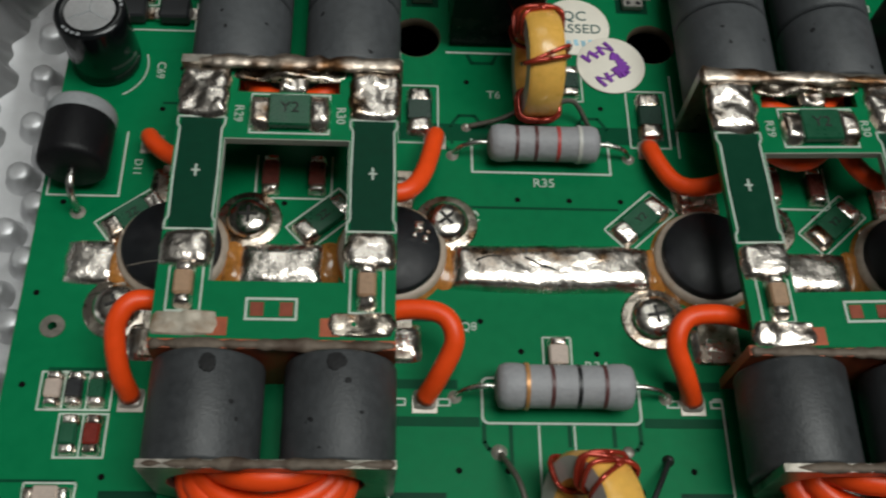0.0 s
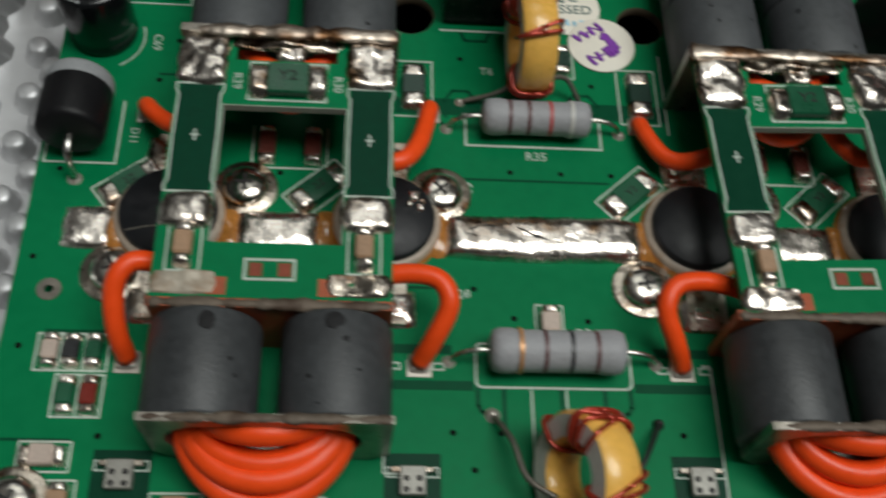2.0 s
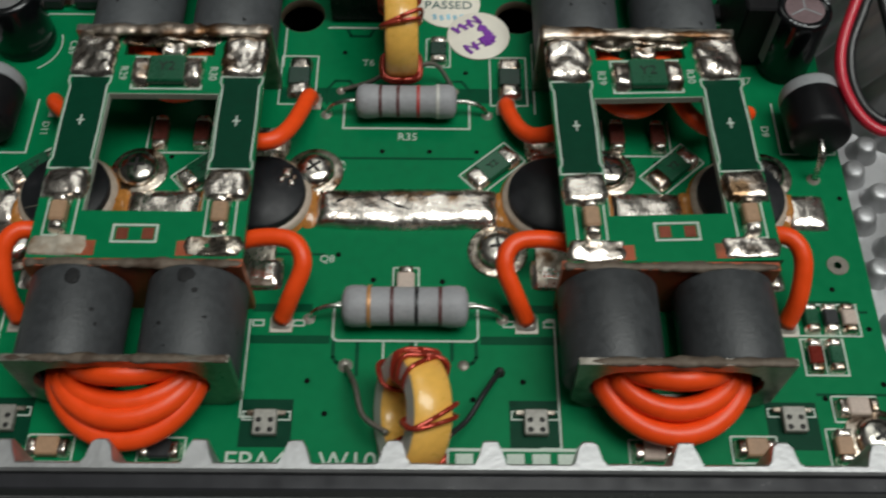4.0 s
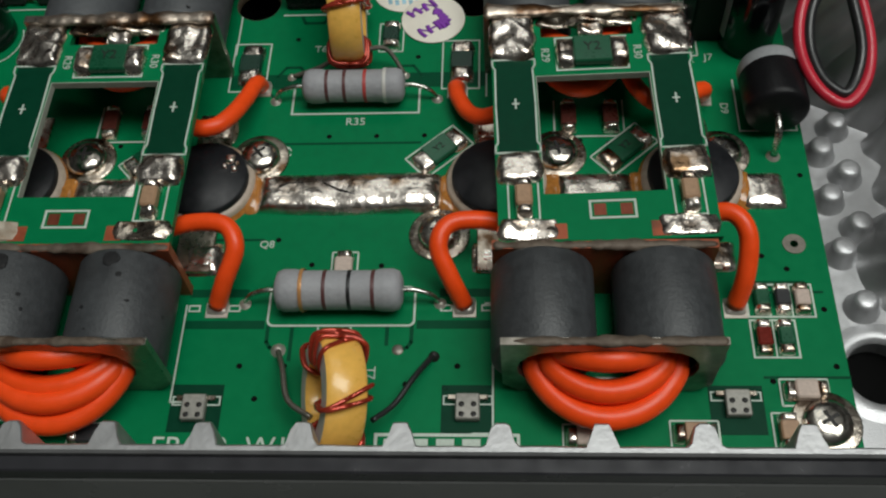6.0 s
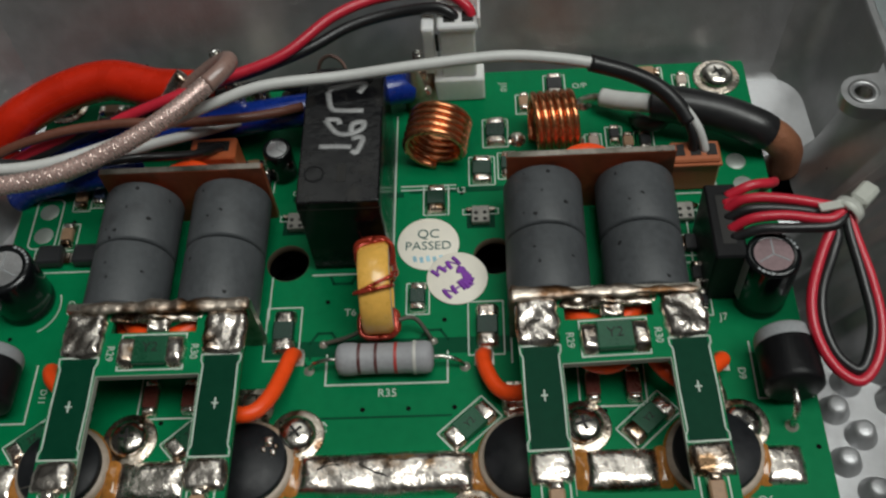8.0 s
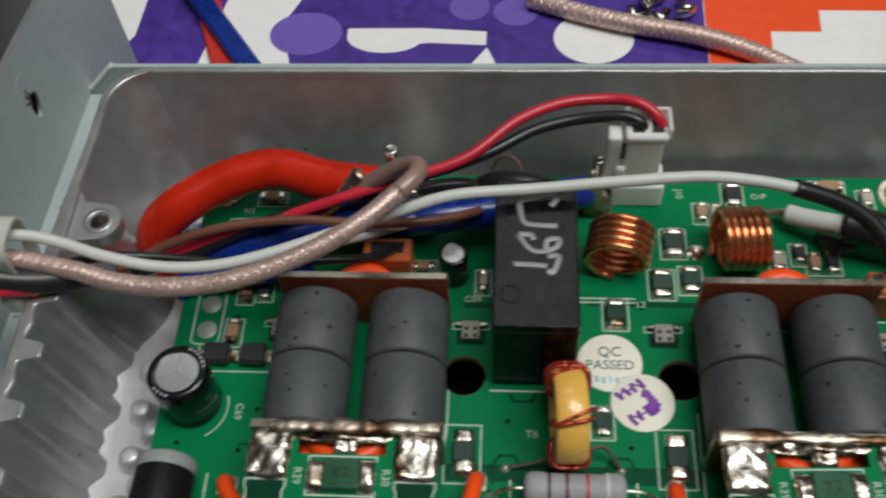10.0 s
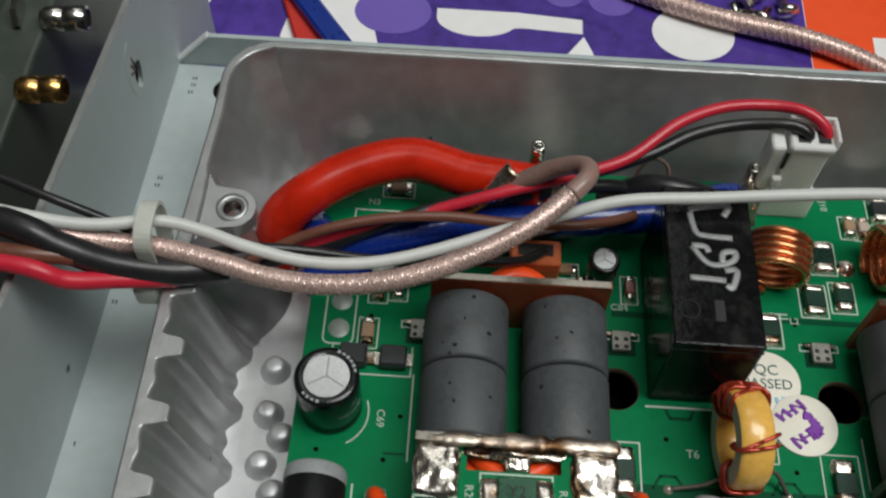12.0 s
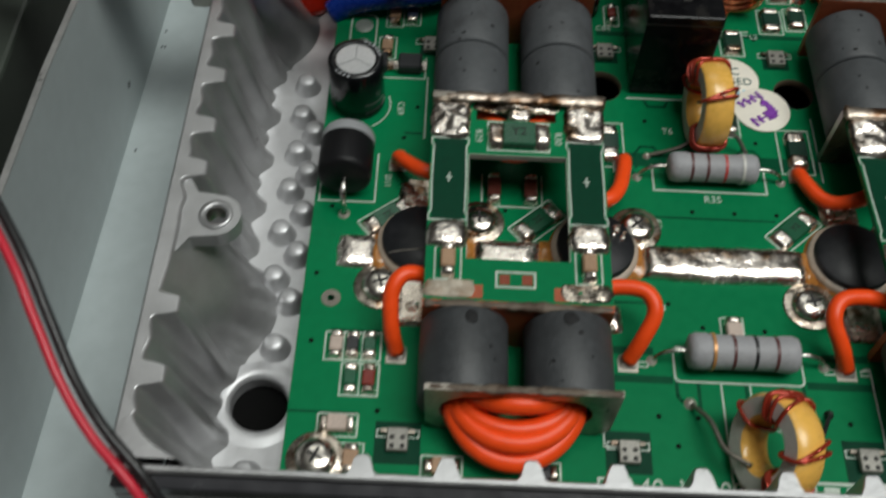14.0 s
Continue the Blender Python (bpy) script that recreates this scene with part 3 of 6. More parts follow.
for my, n, mx in ((9.16, 2, -9.80), (8.98, 2, -9.80), (8.79, 2, -9.82), (6.63, 2, -9.98), (6.46, 2, -10.0), (3.92, 2, -10.2), (4.35, 1, -10.2), (1.3, 1, -10.2)):
    for i in range(n):
        part("stamped_mark", box(B(), (mx + 0.06 * i, my, ZT - 1.198), (0.025, 0.08, 0.006)), DARK_SLOT, case)

# ---- the circuit board ----
board = thing("circuit_board", (0, 0, -0.16), "green radio amplifier circuit board screwed to the heat sink", "circuit board")
BZ = 0.16
bb = plate(B(), rect(-6.60, -5.42, 6.44, 6.40, 0.06, 2), [circle(-1.72, 2.28, 0.36), circle(1.74, 2.28, 0.36), circle(-6.15, -2.35, 0.06, 12), circle(6.05, -2.32, 0.06, 12)], 0.0, BZ)
part("laminate", bb, MASK, board)
# Laminate edge darkened to paint the shade inside the two board holes.
LAM_SHADED = mat("shaded_laminate_edge", (0.075, 0.055, 0.032), 0.7, var=0.3, scale=8)
for hx in (-1.72, 1.74):
    part("hole_edge", lathe(B(), [(0.362, 0.0), (0.362, BZ - 0.004), (0.350, BZ - 0.004), (0.350, 0.0)], (hx, 2.28, 0), n=32), LAM_SHADED, board)
for hx, hy in ((-6.15, -2.35), (6.05, -2.32)):
    part("hole_ring", plate(B(), circle(hx, hy, 0.15, 24), [circle(hx, hy, 0.055, 16)], BZ, BZ + 0.012), LEAD_DULL, board)
T0 = BZ + 0.004


def silk_rect(x0, y0, x1, y1, w=0.020, gaps=(), parent=None, z=None, name="silkscreen_outline"):
    bm = B()
    z = T0 if z is None else z
    h = 0.006
    if "t" not in gaps:
        box(bm, ((x0 + x1) / 2, y1, z + h / 2), (x1 - x0 + w, w, h))
    if "b" not in gaps:
        box(bm, ((x0 + x1) / 2, y0, z + h / 2), (x1 - x0 + w, w, h))
    if "l" not in gaps:
        box(bm, (x0, (y0 + y1) / 2, z + h / 2), (w, y1 - y0 - w, h))
    if "r" not in gaps:
        box(bm, (x1, (y0 + y1) / 2, z + h / 2), (w, y1 - y0 - w, h))
    return part(name, bm, SILK, parent or board)


def strip_part(x0, y0, x1, y1, material, name="trace", z=None, h=0.004, parent=None):
    z = BZ + 0.001 if z is None else z
    return part(name, box(B(), ((x0 + x1) / 2, (y0 + y1) / 2, z + h / 2), (abs(x1 - x0), abs(y1 - y0), h)), material, parent or board)


def line_part(points, w, material, name="trace", z=None):
    """A drawn line of even width over the board."""
    z = BZ + 0.002 if z is None else z
    bm = B()
    for (x0, y0), (x1, y1) in zip(points, points[1:]):
        d = math.hypot(x1 - x0, y1 - y0)
        box(bm, ((x0 + x1) / 2, (y0 + y1) / 2, z + 0.002), (d + w * 0.5, w, 0.004), rz=math.degrees(math.atan2(y1 - y0, x1 - x0)))
    return part(name, bm, material, board)


# copper gaps that show as darker lines in the mask
for x0, y0, x1, y1 in ((-1.95, 0.50, 1.95, 0.78), (1.06, -3.57, 2.10, -3.45), (-2.0, -3.57, -0.94, -3.45), (-2.0, -3.10, -1.2, -2.98), (1.35, -3.10, 2.05, -2.98),
                       (-6.10, -2.98, -5.35, -2.88), (5.35, -2.98, 6.10, -2.88), (-1.75, 3.55, 0.2, 3.66), (0.3, 3.62, 3.2, 3.72)):
    strip_part(x0, y0, x1, y1, MASK_TRACE)
for mx in (-1.68, 1.74, -4.98, 5.02):
    strip_part(mx - 0.33, -5.00, mx + 0.33, -4.36, MASK_DARK)
for mx, my in ((-1.63, 3.07), (1.52, 3.07), (4.9, 3.0), (-4.78, 3.06)):
    strip_part(mx - 0.24, my - 0.22, mx + 0.24, my + 0.22, MASK_DARK)
for pts in ([(-0.89, -3.53), (-0.89, -3.76), (-0.84, -3.84), (-0.74, -3.88)], [(-0.57, -3.53), (-0.57, -4.02)], [(0.14, -3.53), (0.14, -3.80)], [(0.68, -3.53), (0.68, -3.80)], [(1.0, -3.53), (1.0, -3.76), (0.95, -3.84), (0.83, -3.87)]):
    line_part(pts, 0.05, MASK_TRACE)
for pts in ([(-0.23, -3.55), (-0.23, -5.3)], [(0.20, -3.55), (0.20, -4.2)], [(2.05, -3.22), (2.05, -5.0), (1.8, -5.0)], [(-2.02, -3.22), (-2.02, -4.6), (-1.8, -4.6)], [(2.05, -3.20), (1.95, -3.20)],
            [(0.05, 2.0), (0.05, 5.4)], [(1.95, 0.3), (1.95, 1.7)], [(-1.95, 1.2), (-1.95, 2.0)], [(4.95, 3.0), (4.95, 0.9), (5.05, 0.9)], [(-4.85, 0.9), (-4.85, 2.3)], [(0.15, 3.70), (1.1, 3.70)], [(0.15, 3.78), (1.1, 3.78)],
            [(-0.02, 1.95), (0.02, 1.4)]):
    line_part(pts, 0.024, SILK, "silkscreen_line")

for cx in (-1.02, 0.72):
    line_part([(cx - 0.20, 0.46), (cx - 0.22, 0.74), (cx - 0.10, 0.92), (cx + 0.12, 0.92), (cx + 0.24, 0.74), (cx + 0.22, 0.46)], 0.045, MASK_TRACE)
line_part([(-0.98, 1.98), (-0.92, 1.84), (-0.62, 1.84), (-0.56, 1.98)], 0.05, MASK_TRACE)
for pts in ([(-2.0, -2.2), (-1.1, -2.2)], [(-1.0, -0.55), (1.0, -0.55)], [(-5.2, 1.0), (-4.9, 1.0)], [(5.3, -3.05), (6.3, -3.05)], [(5.4, -4.25), (6.44, -4.25)], [(-6.6, -4.25), (-5.6, -4.25)]):
    line_part(pts, 0.035, MASK_TRACE)

# small plated holes
via = data("via", lathe(B(), [(0.0, 0.003), (0.022, 0.003), (0.032, 0.006), (0.040, 0.0)], n=10), HOLE)
for vx, vy in ((-0.35, -0.42), (0.35, -0.42), (1.05, -0.42), (-0.4, -2.6), (0.55, -2.62), (-0.9, -2.2), (0.95, -2.15), (-1.2, -4.1), (-0.95, -4.55), (-0.62, -4.1), (0.95, -4.35), (1.45, -4.4), (1.6, -4.1),
               (-6.3, -0.6), (-6.38, -3.1), (-6.42, -1.9), (-5.2, 0.9), (-5.0, 1.6), (-6.2, 1.0), (5.6, -2.5), (5.9, -2.7), (6.3, -1.2), (6.28, -3.3), (6.3, -4.1), (-1.0, 1.5), (0.9, 1.1), (-3.45, -0.55), (-2.9, -0.55), (3.3, -0.55), (3.7, -0.6),
               (-0.2, -4.9), (5.45, -3.6), (5.5, -4.3), (-5.3, -4.2), (0.6, 2.2), (1.2, 3.6), (4.9, 1.9), (-5.6, 3.3)):
    ob = new("via", via)
    ob.parent = board
    ob.matrix_local = at_cm(vx, vy, BZ)

# lettering on the board
for txt, size, tx, ty, rz in (("R35", 0.19, 0.02, -0.16, 0), ("R34", 0.19, 0.53, -2.80, 0), ("T6", 0.18, -0.62, 1.28, 0), ("C69", 0.17, -5.30, 1.55, -90), ("D11", 0.15, -5.42, -0.05, -90), ("D9", 0.16, 5.40, 0.0, -90),
                              ("Q6", 0.17, 5.42, -1.98, 0), ("Q8", 0.16, -1.05, -2.28, 0), ("Q9", 0.18, -0.95, -0.72, 70), ("J7", 0.18, 5.28, 0.98, 0), ("L2", 0.16, 1.20, 3.66, 0), ("C84", 0.17, -1.62, 3.72, 0), ("O/P", 0.17, 3.4, 5.95, 0),
                              ("J10", 0.17, 2.0, 6.0, -90), ("T7", 0.16, 0.5, -4.2, -90), ("EPA40", 0.36, -1.69, -5.20, 0), ("W100", 0.36, -0.53, -5.20, 0)):
    text_part(txt, size, (tx, ty, T0 + 0.004), board, SILK, rz)
silk_rect(0.62, -5.32, 2.36, -5.02, 0.04)
for i in range(5):
    strip_part(0.72 + 0.32 * i, -5.28, 0.94 + 0.32 * i, -5.07, SILK, "logo_block", T0)

# ---- ferrite transformers and bridge boards ----
CXL, CXR = -3.34, 3.42


def ferrite_tube(parent, x, y0, y1, r=0.64, chips=(), seed=0, material=FERRITE):
    """One ferrite tube; chips holds (offset across, place along, size) of chipped spots, or a count of small ones."""
    n = y1 - y0
    bm = lathe(B(), [(0.30, 0.02), (0.30, 0.0), (r - 0.05, 0.0), (r - 0.015, 0.015), (r, 0.05), (r, n - 0.05), (r - 0.015, n - 0.015), (r - 0.05, n), (0.30, n), (0.30, n - 0.02)],
               (x, y0, r), (0, 1, 0), 48)
    ob = part("ferrite_tube", bm, material, parent)
    rnd = random.Random(seed)
    if isinstance(chips, int):
        chips = [(r * math.cos(radians(rnd.uniform(40, 130))), y0 + n * rnd.uniform(0.1, 0.9), rnd.choice((0.014, 0.02, 0.03, 0.04))) for _ in range(chips)]
    for dx, yy, size in chips:
        a = math.acos(dx / r)
        b = B()
        m = Matrix.Translation((x + (r - 0.004) * dx / r, yy, r + (r - 0.004) * math.sin(a))) @ frame_from((dx / r, 0, math.sin(a)))
        bmesh.ops.create_icosphere(b, subdivisions=2, radius=size, matrix=m @ Matrix.Diagonal((1, rnd.uniform(0.65, 1.2), 0.16, 1)))
        for v in b.verts:
            v.co += 0.18 * size * noise.noise_vector(v.co * 9.0 / max(size, 0.03) * 0.1)
        part("chipped_spot", b, CHIP, ob)
    return ob


def upright(outline, holes, y, t):
    """An upright sheet: outline in (x, z), standing at y with thickness t."""
    m = Matrix(((1, 0, 0, 0), (0, 0, -1, y), (0, 1, 0, 0), (0, 0, 0, 1)))
    return plate(B(), outline, holes, -t / 2, t / 2, m)


def slot(x0, x1, z0, z1, n=8):
    r = (z1 - z0) / 2
    zc = (z0 + z1) / 2
    out = [(x1 - r + r * math.cos(radians(a)), zc + r * math.sin(radians(a))) for a in range(-90, 91, 180 // n)]
    return out + [(x0 + r - r * math.cos(radians(a)), zc - r * math.sin(radians(a))) for a in range(-90, 91, 180 // n)]


def loop_wire(bm, x0, x1, y_in, y_out, z_in, z_out, r=0.152):
    c, h = (x0 + x1) / 2, (x1 - x0) / 2
    sg = 1 if y_out > y_in else -1
    pts = [(c - h, y_in - sg * 0.35, z_in)]
    for k in range(9):
        a = math.pi * (1 - k / 8)
        pts.append((c + h * math.cos(a) * (1.0 if 0 < k < 8 else 1.0), y_in + (y_out - y_in) * math.sin(a) ** 1.35, z_in + (z_out - z_in) * math.sin(a) ** 1.2))
    pts.append((c + h, y_in - sg * 0.35, z_in))
    return tube(bm, pts, r, 12, 4)


def edge_solder(x0, x1, y, z, ry, rz, seed):
    """A rough bead of solder run along the top edge of a plate."""
    bm = B()
    n, k = 60, 10
    rings = []
    for i in range(n + 1):
        x = x0 + (x1 - x0) * i / n
        w = noise.noise(Vector((x * 1.9, seed, 0.0)))
        w2 = noise.noise(Vector((x * 6.5, seed, 5.0)))
        f = max(0.35, 1 + 0.75 * w + 0.55 * w2)
        if i in (0, n):
            f *= 0.5
        rings.append([bm.verts.new((x, y + f * ry * math.cos(2 * math.pi * j / k), z + f * rz * math.sin(2 * math.pi * j / k))) for j in range(k)])
    for a, b in zip(rings, rings[1:]):
        for j in range(k):
            bm.faces.new((a[j], a[(j + 1) % k], b[(j + 1) % k], b[j])).smooth = True
    bm.faces.new(rings[0][::-1])
    bm.faces.new(rings[-1])
    return bm


def front_transformer(cx, label, chips_a, chips_b, x0, x1, turns):
    t = thing("ferrite_transformer", (cx, -3.7, 0), label, "transformer", "ferrite transformers")
    ferrite_tube(t, -0.75, -0.64, 0.62, chips=chips_a, seed=3)
    ferrite_tube(t, 0.75, -0.64, 0.62, chips=chips_b, seed=5)
    front = upright([(x0 + 0.22, 0.03), (x1 - 0.20, 0.03), (x1 - 0.02, 0.22), (x1, 1.34), (x0, 1.34), (x0 + 0.02, 0.26)], [slot(-1.08, 1.06, 0.24, 1.14)], -0.70, 0.09)
    fp = part("end_plate", front, TIN_PLATE, t, "tarnished tinned end plate with a slot")
    part("solder_edge", edge_solder(x0 + 0.01, x1 - 0.01, -0.70, 1.330, 0.050, 0.022, 2.0 + cx), SOLDER_BROWN, fp)
    back = part("end_plate", upright([(-1.36, 0.0), (1.36, 0.0), (1.37, 1.15), (-1.37, 1.15)], [circle(-0.68, 0.64, 0.3, 18), circle(0.68, 0.64, 0.3, 18)], 0.70, 0.12), COPPER_PLATE, t, "bare copper laminate end plate")
    part("solder_edge", edge_solder(-1.36, 1.36, 0.69, 1.140, 0.066, 0.034, 5.0), SOLDER_BROWN, back)
    for x, yi, yo, zi, zo in turns:
        part("winding_turn", loop_wire(B(), -x, x * 0.97, yi, yo, zi, zo), ORANGE, t, "orange silicone wire turn")
    return t


def rear_transformer(cx, label, reach):
    t = thing("ferrite_transformer", (cx, 2.05, 0), label, "transformer", "ferrite transformers")
    for i, x in enumerate((-0.745, 0.745)):
        ferrite_tube(t, x, -1.16, -0.02, chips=7, seed=11 + i + int(10 * abs(cx)), material=FERRITE_LIT)
        ferrite_tube(t, x, 0.01, 1.12, chips=7, seed=21 + i + int(10 * abs(cx)), material=FERRITE_LIT)
    near = part("end_plate", upright([(-1.37, 0.0), (1.41, 0.0), (1.41, 1.28), (-1.37, 1.28)], [slot(-1.0, 1.0, 0.30, 1.0)], -1.25, 0.12), TIN_PLATE, t, "solder-coated end plate")
    part("solder_edge", edge_solder(-1.37, 1.41, -1.27, 1.262, 0.090, 0.040, 9.0 + cx), SOLDER_EDGE, near)
    far = part("end_plate", upright([(-1.32, 0.0), (1.37, 0.0), (1.37, 1.38), (-1.32, 1.38)], [circle(-0.67, 0.64, 0.3, 18), circle(0.67, 0.64, 0.3, 18)], 1.24, 0.12), COPPER_PLATE, t, "bare copper laminate end plate")
    part("tinned_edge", box(B(), (0.02, 1.24, 1.385), (2.66, 0.11, 0.02), 0.005), TIN_PLATE, far)
    for x, yo, zi, zo in ((0.55, -1.60, 0.80, 0.84), (0.68, reach, 0.62, 0.66)):
        part("winding_turn", loop_wire(B(), -x, x, -1.15, yo, zi, zo), ORANGE, t, "orange silicone wire turn")
    for x, yo, zi, zo in ((0.50, 1.62, 0.85, 0.9), (0.66, 1.72, 0.62, 0.5)):
        part("winding_turn", loop_wire(B(), -x, x, 1.15, yo, zi, zo), ORANGE, t, "orange silicone wire turn")
    return t


def chip_parts(t, l, w, h, body, pad=0.28, z=0.0, lumps=True, seed=0):
    """Body and soldered ends of a chip part lying along x at the thing's origin."""
    part("chip_body", box(B(), (0, 0, z + h / 2 + 0.012), (l - 2 * pad * l * 0.7, w, h), 0.02), body, t)
    for sx in (-1, 1):
        b = B()
        if lumps:
            blob(b, (sx * (l / 2 - pad * l / 2 + 0.02), 0, z), pad * l * 1.25, w * 1.12, h * 1.15, seed=seed + sx * 2, n=8, power=4, rough=0.15)
        else:
            box(b, (sx * (l / 2 - pad * l / 2), 0, z + h / 2), (pad * l, w * 1.02, h * 1.04), 0.015)
        part("solder_end", b, SOLDER, t)


def bridge_board(cx, label, rz=0.0, px=0.0, py=0.0, front=(SOLDER_DULL, SOLDER_DULL), seed=0):
    t = thing("bridge_board", (cx, 0, 1.04), label, "circuit board", "bridge boards", rz=rz)
    H = 0.11
    out = [(-1.36, -2.95), (1.36, -2.95), (1.36, 0.76), (0.62, 0.76), (0.62, 0.40), (-0.66, 0.40), (-0.66, 0.76), (-1.36, 0.76)]
    part("laminate", plate(B(), out, [rect(-0.77, -2.24, 0.77, -0.30)], 0, H), MASK, t)
    wf = B()
    for c, s in (((0, -0.306, H * 0.5), (1.54, 0.012, H)), ((-0.764, -1.27, H * 0.5), (0.012, 1.92, H)), ((0.764, -1.27, H * 0.5), (0.012, 1.92, H))):
        box(wf, c, s)
    part("cut_edge", wf, mat("pale_sawn_laminate_edge", (0.34, 0.37, 0.31), 0.7, var=0.2, scale=8) if "pale_sawn_laminate_edge" not in bpy.data.materials else bpy.data.materials["pale_sawn_laminate_edge"], t)
    for sx in (-1, 1):
        x = sx * 1.06
        part("resist_field", box(B(), (x, -0.79, H + 0.003), (0.50, 1.56, 0.004)), MASK_DARK, t, "dark green resist field")
        half = [(0.29, 0.0), (0.29, -0.10), (0.255, -0.17), (0.265, -0.80), (0.255, -1.41), (0.29, -1.48), (0.29, -1.58)]
        loop = half + [(-px, py) for px, py in reversed(half)]
        o = B()
        for (ax, ay), (bx, by) in zip(loop, loop[1:] + loop[:1]):
            box(o, (x + (ax + bx) / 2, (ay + by) / 2, H + 0.008), (math.hypot(bx - ax, by - ay) + 0.012, 0.024, 0.006), rz=math.degrees(math.atan2(by - ay, bx - ax)))
        part("silkscreen_outline", o, SILK, t)
        b = B()
        box(b, (x, -0.78, H + 0.016), (0.025, 0.17, 0.006))
        box(b, (x, -0.78, H + 0.016), (0.10, 0.025, 0.005))
        part("plus_mark", b, SILK, t)
        part("solder_pad", blob(B(), (x, 0.38, H), 0.66, 0.80, 0.10, seed=4 + sx + seed, n=18, power=5, rough=0.5), SOLDER, t)
        part("solder_pad", blob(B(), (x, -1.84, H), 0.62, 0.50, 0.12, seed=8 + sx + seed, n=14, power=4, rough=0.15), SOLDER, t)
        part("solder_pad", blob(B(), (x * 0.93, -2.76, H - 0.01), 0.78, 0.32, 0.040, seed=14 + sx + seed, n=20, power=7, rough=0.95), front[(sx + 1) // 2], t)
        part("bare_copper_edge", box(B(), (x * 0.93 - sx * 0.36, -2.80, H + 0.003), (0.22, 0.22, 0.006)), COPPER_PLATE, t)
        cc = part("chip_body", box(B(), (x * 0.97, -2.32, H + 0.09), (0.21, 0.30, 0.16), 0.025), CHIP_TAN, t, "tan ceramic chip capacitor")
        e = B()
        blob(e, (x * 0.97, -2.13, H), 0.24, 0.18, 0.19, seed=20 + sx, n=8)
        blob(e, (x * 0.97, -2.51, H), 0.24, 0.20, 0.17, seed=24 + sx, n=8)
        part("solder_end", e, SOLDER, cc)
        silk_rect(x * 0.97 - 0.19, -2.62, x * 0.97 + 0.19, -2.06, 0.022, gaps=("t",), parent=t, z=H + 0.004)
    yc = 0.06
    silk_rect(-0.47, yc - 0.28, 0.50, yc + 0.30, 0.025, parent=t, z=H + 0.004)
    y2 = part("chip_body", box(B(), (0.02, yc, H + 0.07), (0.52, 0.46, 0.13), 0.02), CHIP_GREEN, t, "green chip resistor")
    e = B()
    blob(e, (-0.34, yc, H), 0.30, 0.52, 0.15, seed=41, n=10, power=4)
    blob(e, (0.38, yc, H), 0.30, 0.52, 0.15, seed=43, n=10, power=4)
    part("solder_end", e, SOLDER, y2)
    text_part("Y2", 0.22, (0.02, yc + 0.02, H + 0.138), y2, DARK_SLOT)
    text_part("R29", 0.16, (-0.62, yc, H + 0.008), t, SILK, -90)
    text_part("R30", 0.16, (0.64, yc, H + 0.008), t, SILK, -90)
    silk_rect(-0.32 + px, -2.71 + py, 0.24 + px, -2.46 + py, 0.03, parent=t, z=H + 0.004)
    for qx in (-0.20, 0.13):
        part("bare_pad", box(B(), (qx + px, -2.585 + py, H + 0.005), (0.15, 0.17, 0.005)), mat("tarnished_copper_pad", (0.22, 0.055, 0.03), 0.4, metal=0.6, var=0.2) if "tarnished_copper_pad" not in bpy.data.materials else bpy.data.materials["tarnished_copper_pad"], t)
    bl = B()
    blob(bl, (0.04, 0.62, H - 0.02), 0.36, 0.46, 0.10, seed=55, n=12, power=4, rough=0.6)
    part("solder_bridge", bl, SOLDER, t)
    part("solder_run", blob(B(), (0.0, 0.70, H - 0.03), 1.5, 0.26, 0.09, seed=58, n=22, power=4, rough=0.95), SOLDER_DULL, t)
    return t


front_transformer(CXL, "short chipped twin grey ferrite transformer with orange wire turns in front",
                  [(0.08, 0.43, 0.125), (0.36, 0.02, 0.036), (0.42, -0.16, 0.03), (0.10, -0.34, 0.022), (-0.3, 0.2, 0.018)],
                  [(-0.02, 0.46, 0.115), (0.11, 0.24, 0.042), (-0.30, -0.20, 0.05), (-0.18, -0.50, 0.025), (0.26, -0.1, 0.03)], -1.28, 1.39,
                  ((0.62, -0.45, -0.76, 0.62, 1.02), (0.70, -0.62, -0.98, 0.62, 0.64), (0.80, -0.62, -1.16, 0.58, 0.60), (0.88, -0.62, -1.34, 0.52, 0.36)))
front_transformer(CXR, "short smooth twin grey ferrite transformer with orange wire turns in front", [(0.2, 0.3, 0.015)], [(-0.25, -0.1, 0.015)], -1.27, 1.30,
                  ((0.62, -0.45, -0.78, 0.62, 1.02), (0.68, -0.62, -1.02, 0.66, 0.64), (0.80, -0.62, -1.14, 0.50, 0.38), (0.86, -0.62, -1.27, 0.52, 0.44)))
rear_transformer(CXL, "long twin ferrite transformer of four grey tubes", -1.93)
rear_transformer(CXR - 0.12, "long twin ferrite transformer with a wide orange wire turn", -2.16)
WHITE_FLUX = mat("whitish_flux_crust", (0.42, 0.37, 0.30), 0.5, metal=0.2, var=0.3, scale=3, bump=0.3, bscale=6, dark=(0.22, 0.13, 0.07), patch=0.12, patch_scale=2.0)
bridge_board(CXL, "green bridge board with whitish flux on its front pads", front=(WHITE_FLUX, SOLDER_DULL))
bridge_board(CXR - 0.02, "green bridge board with bright solder on its front pads", 1.9, 0.11, 0.085, (SOLDER, SOLDER), 11)

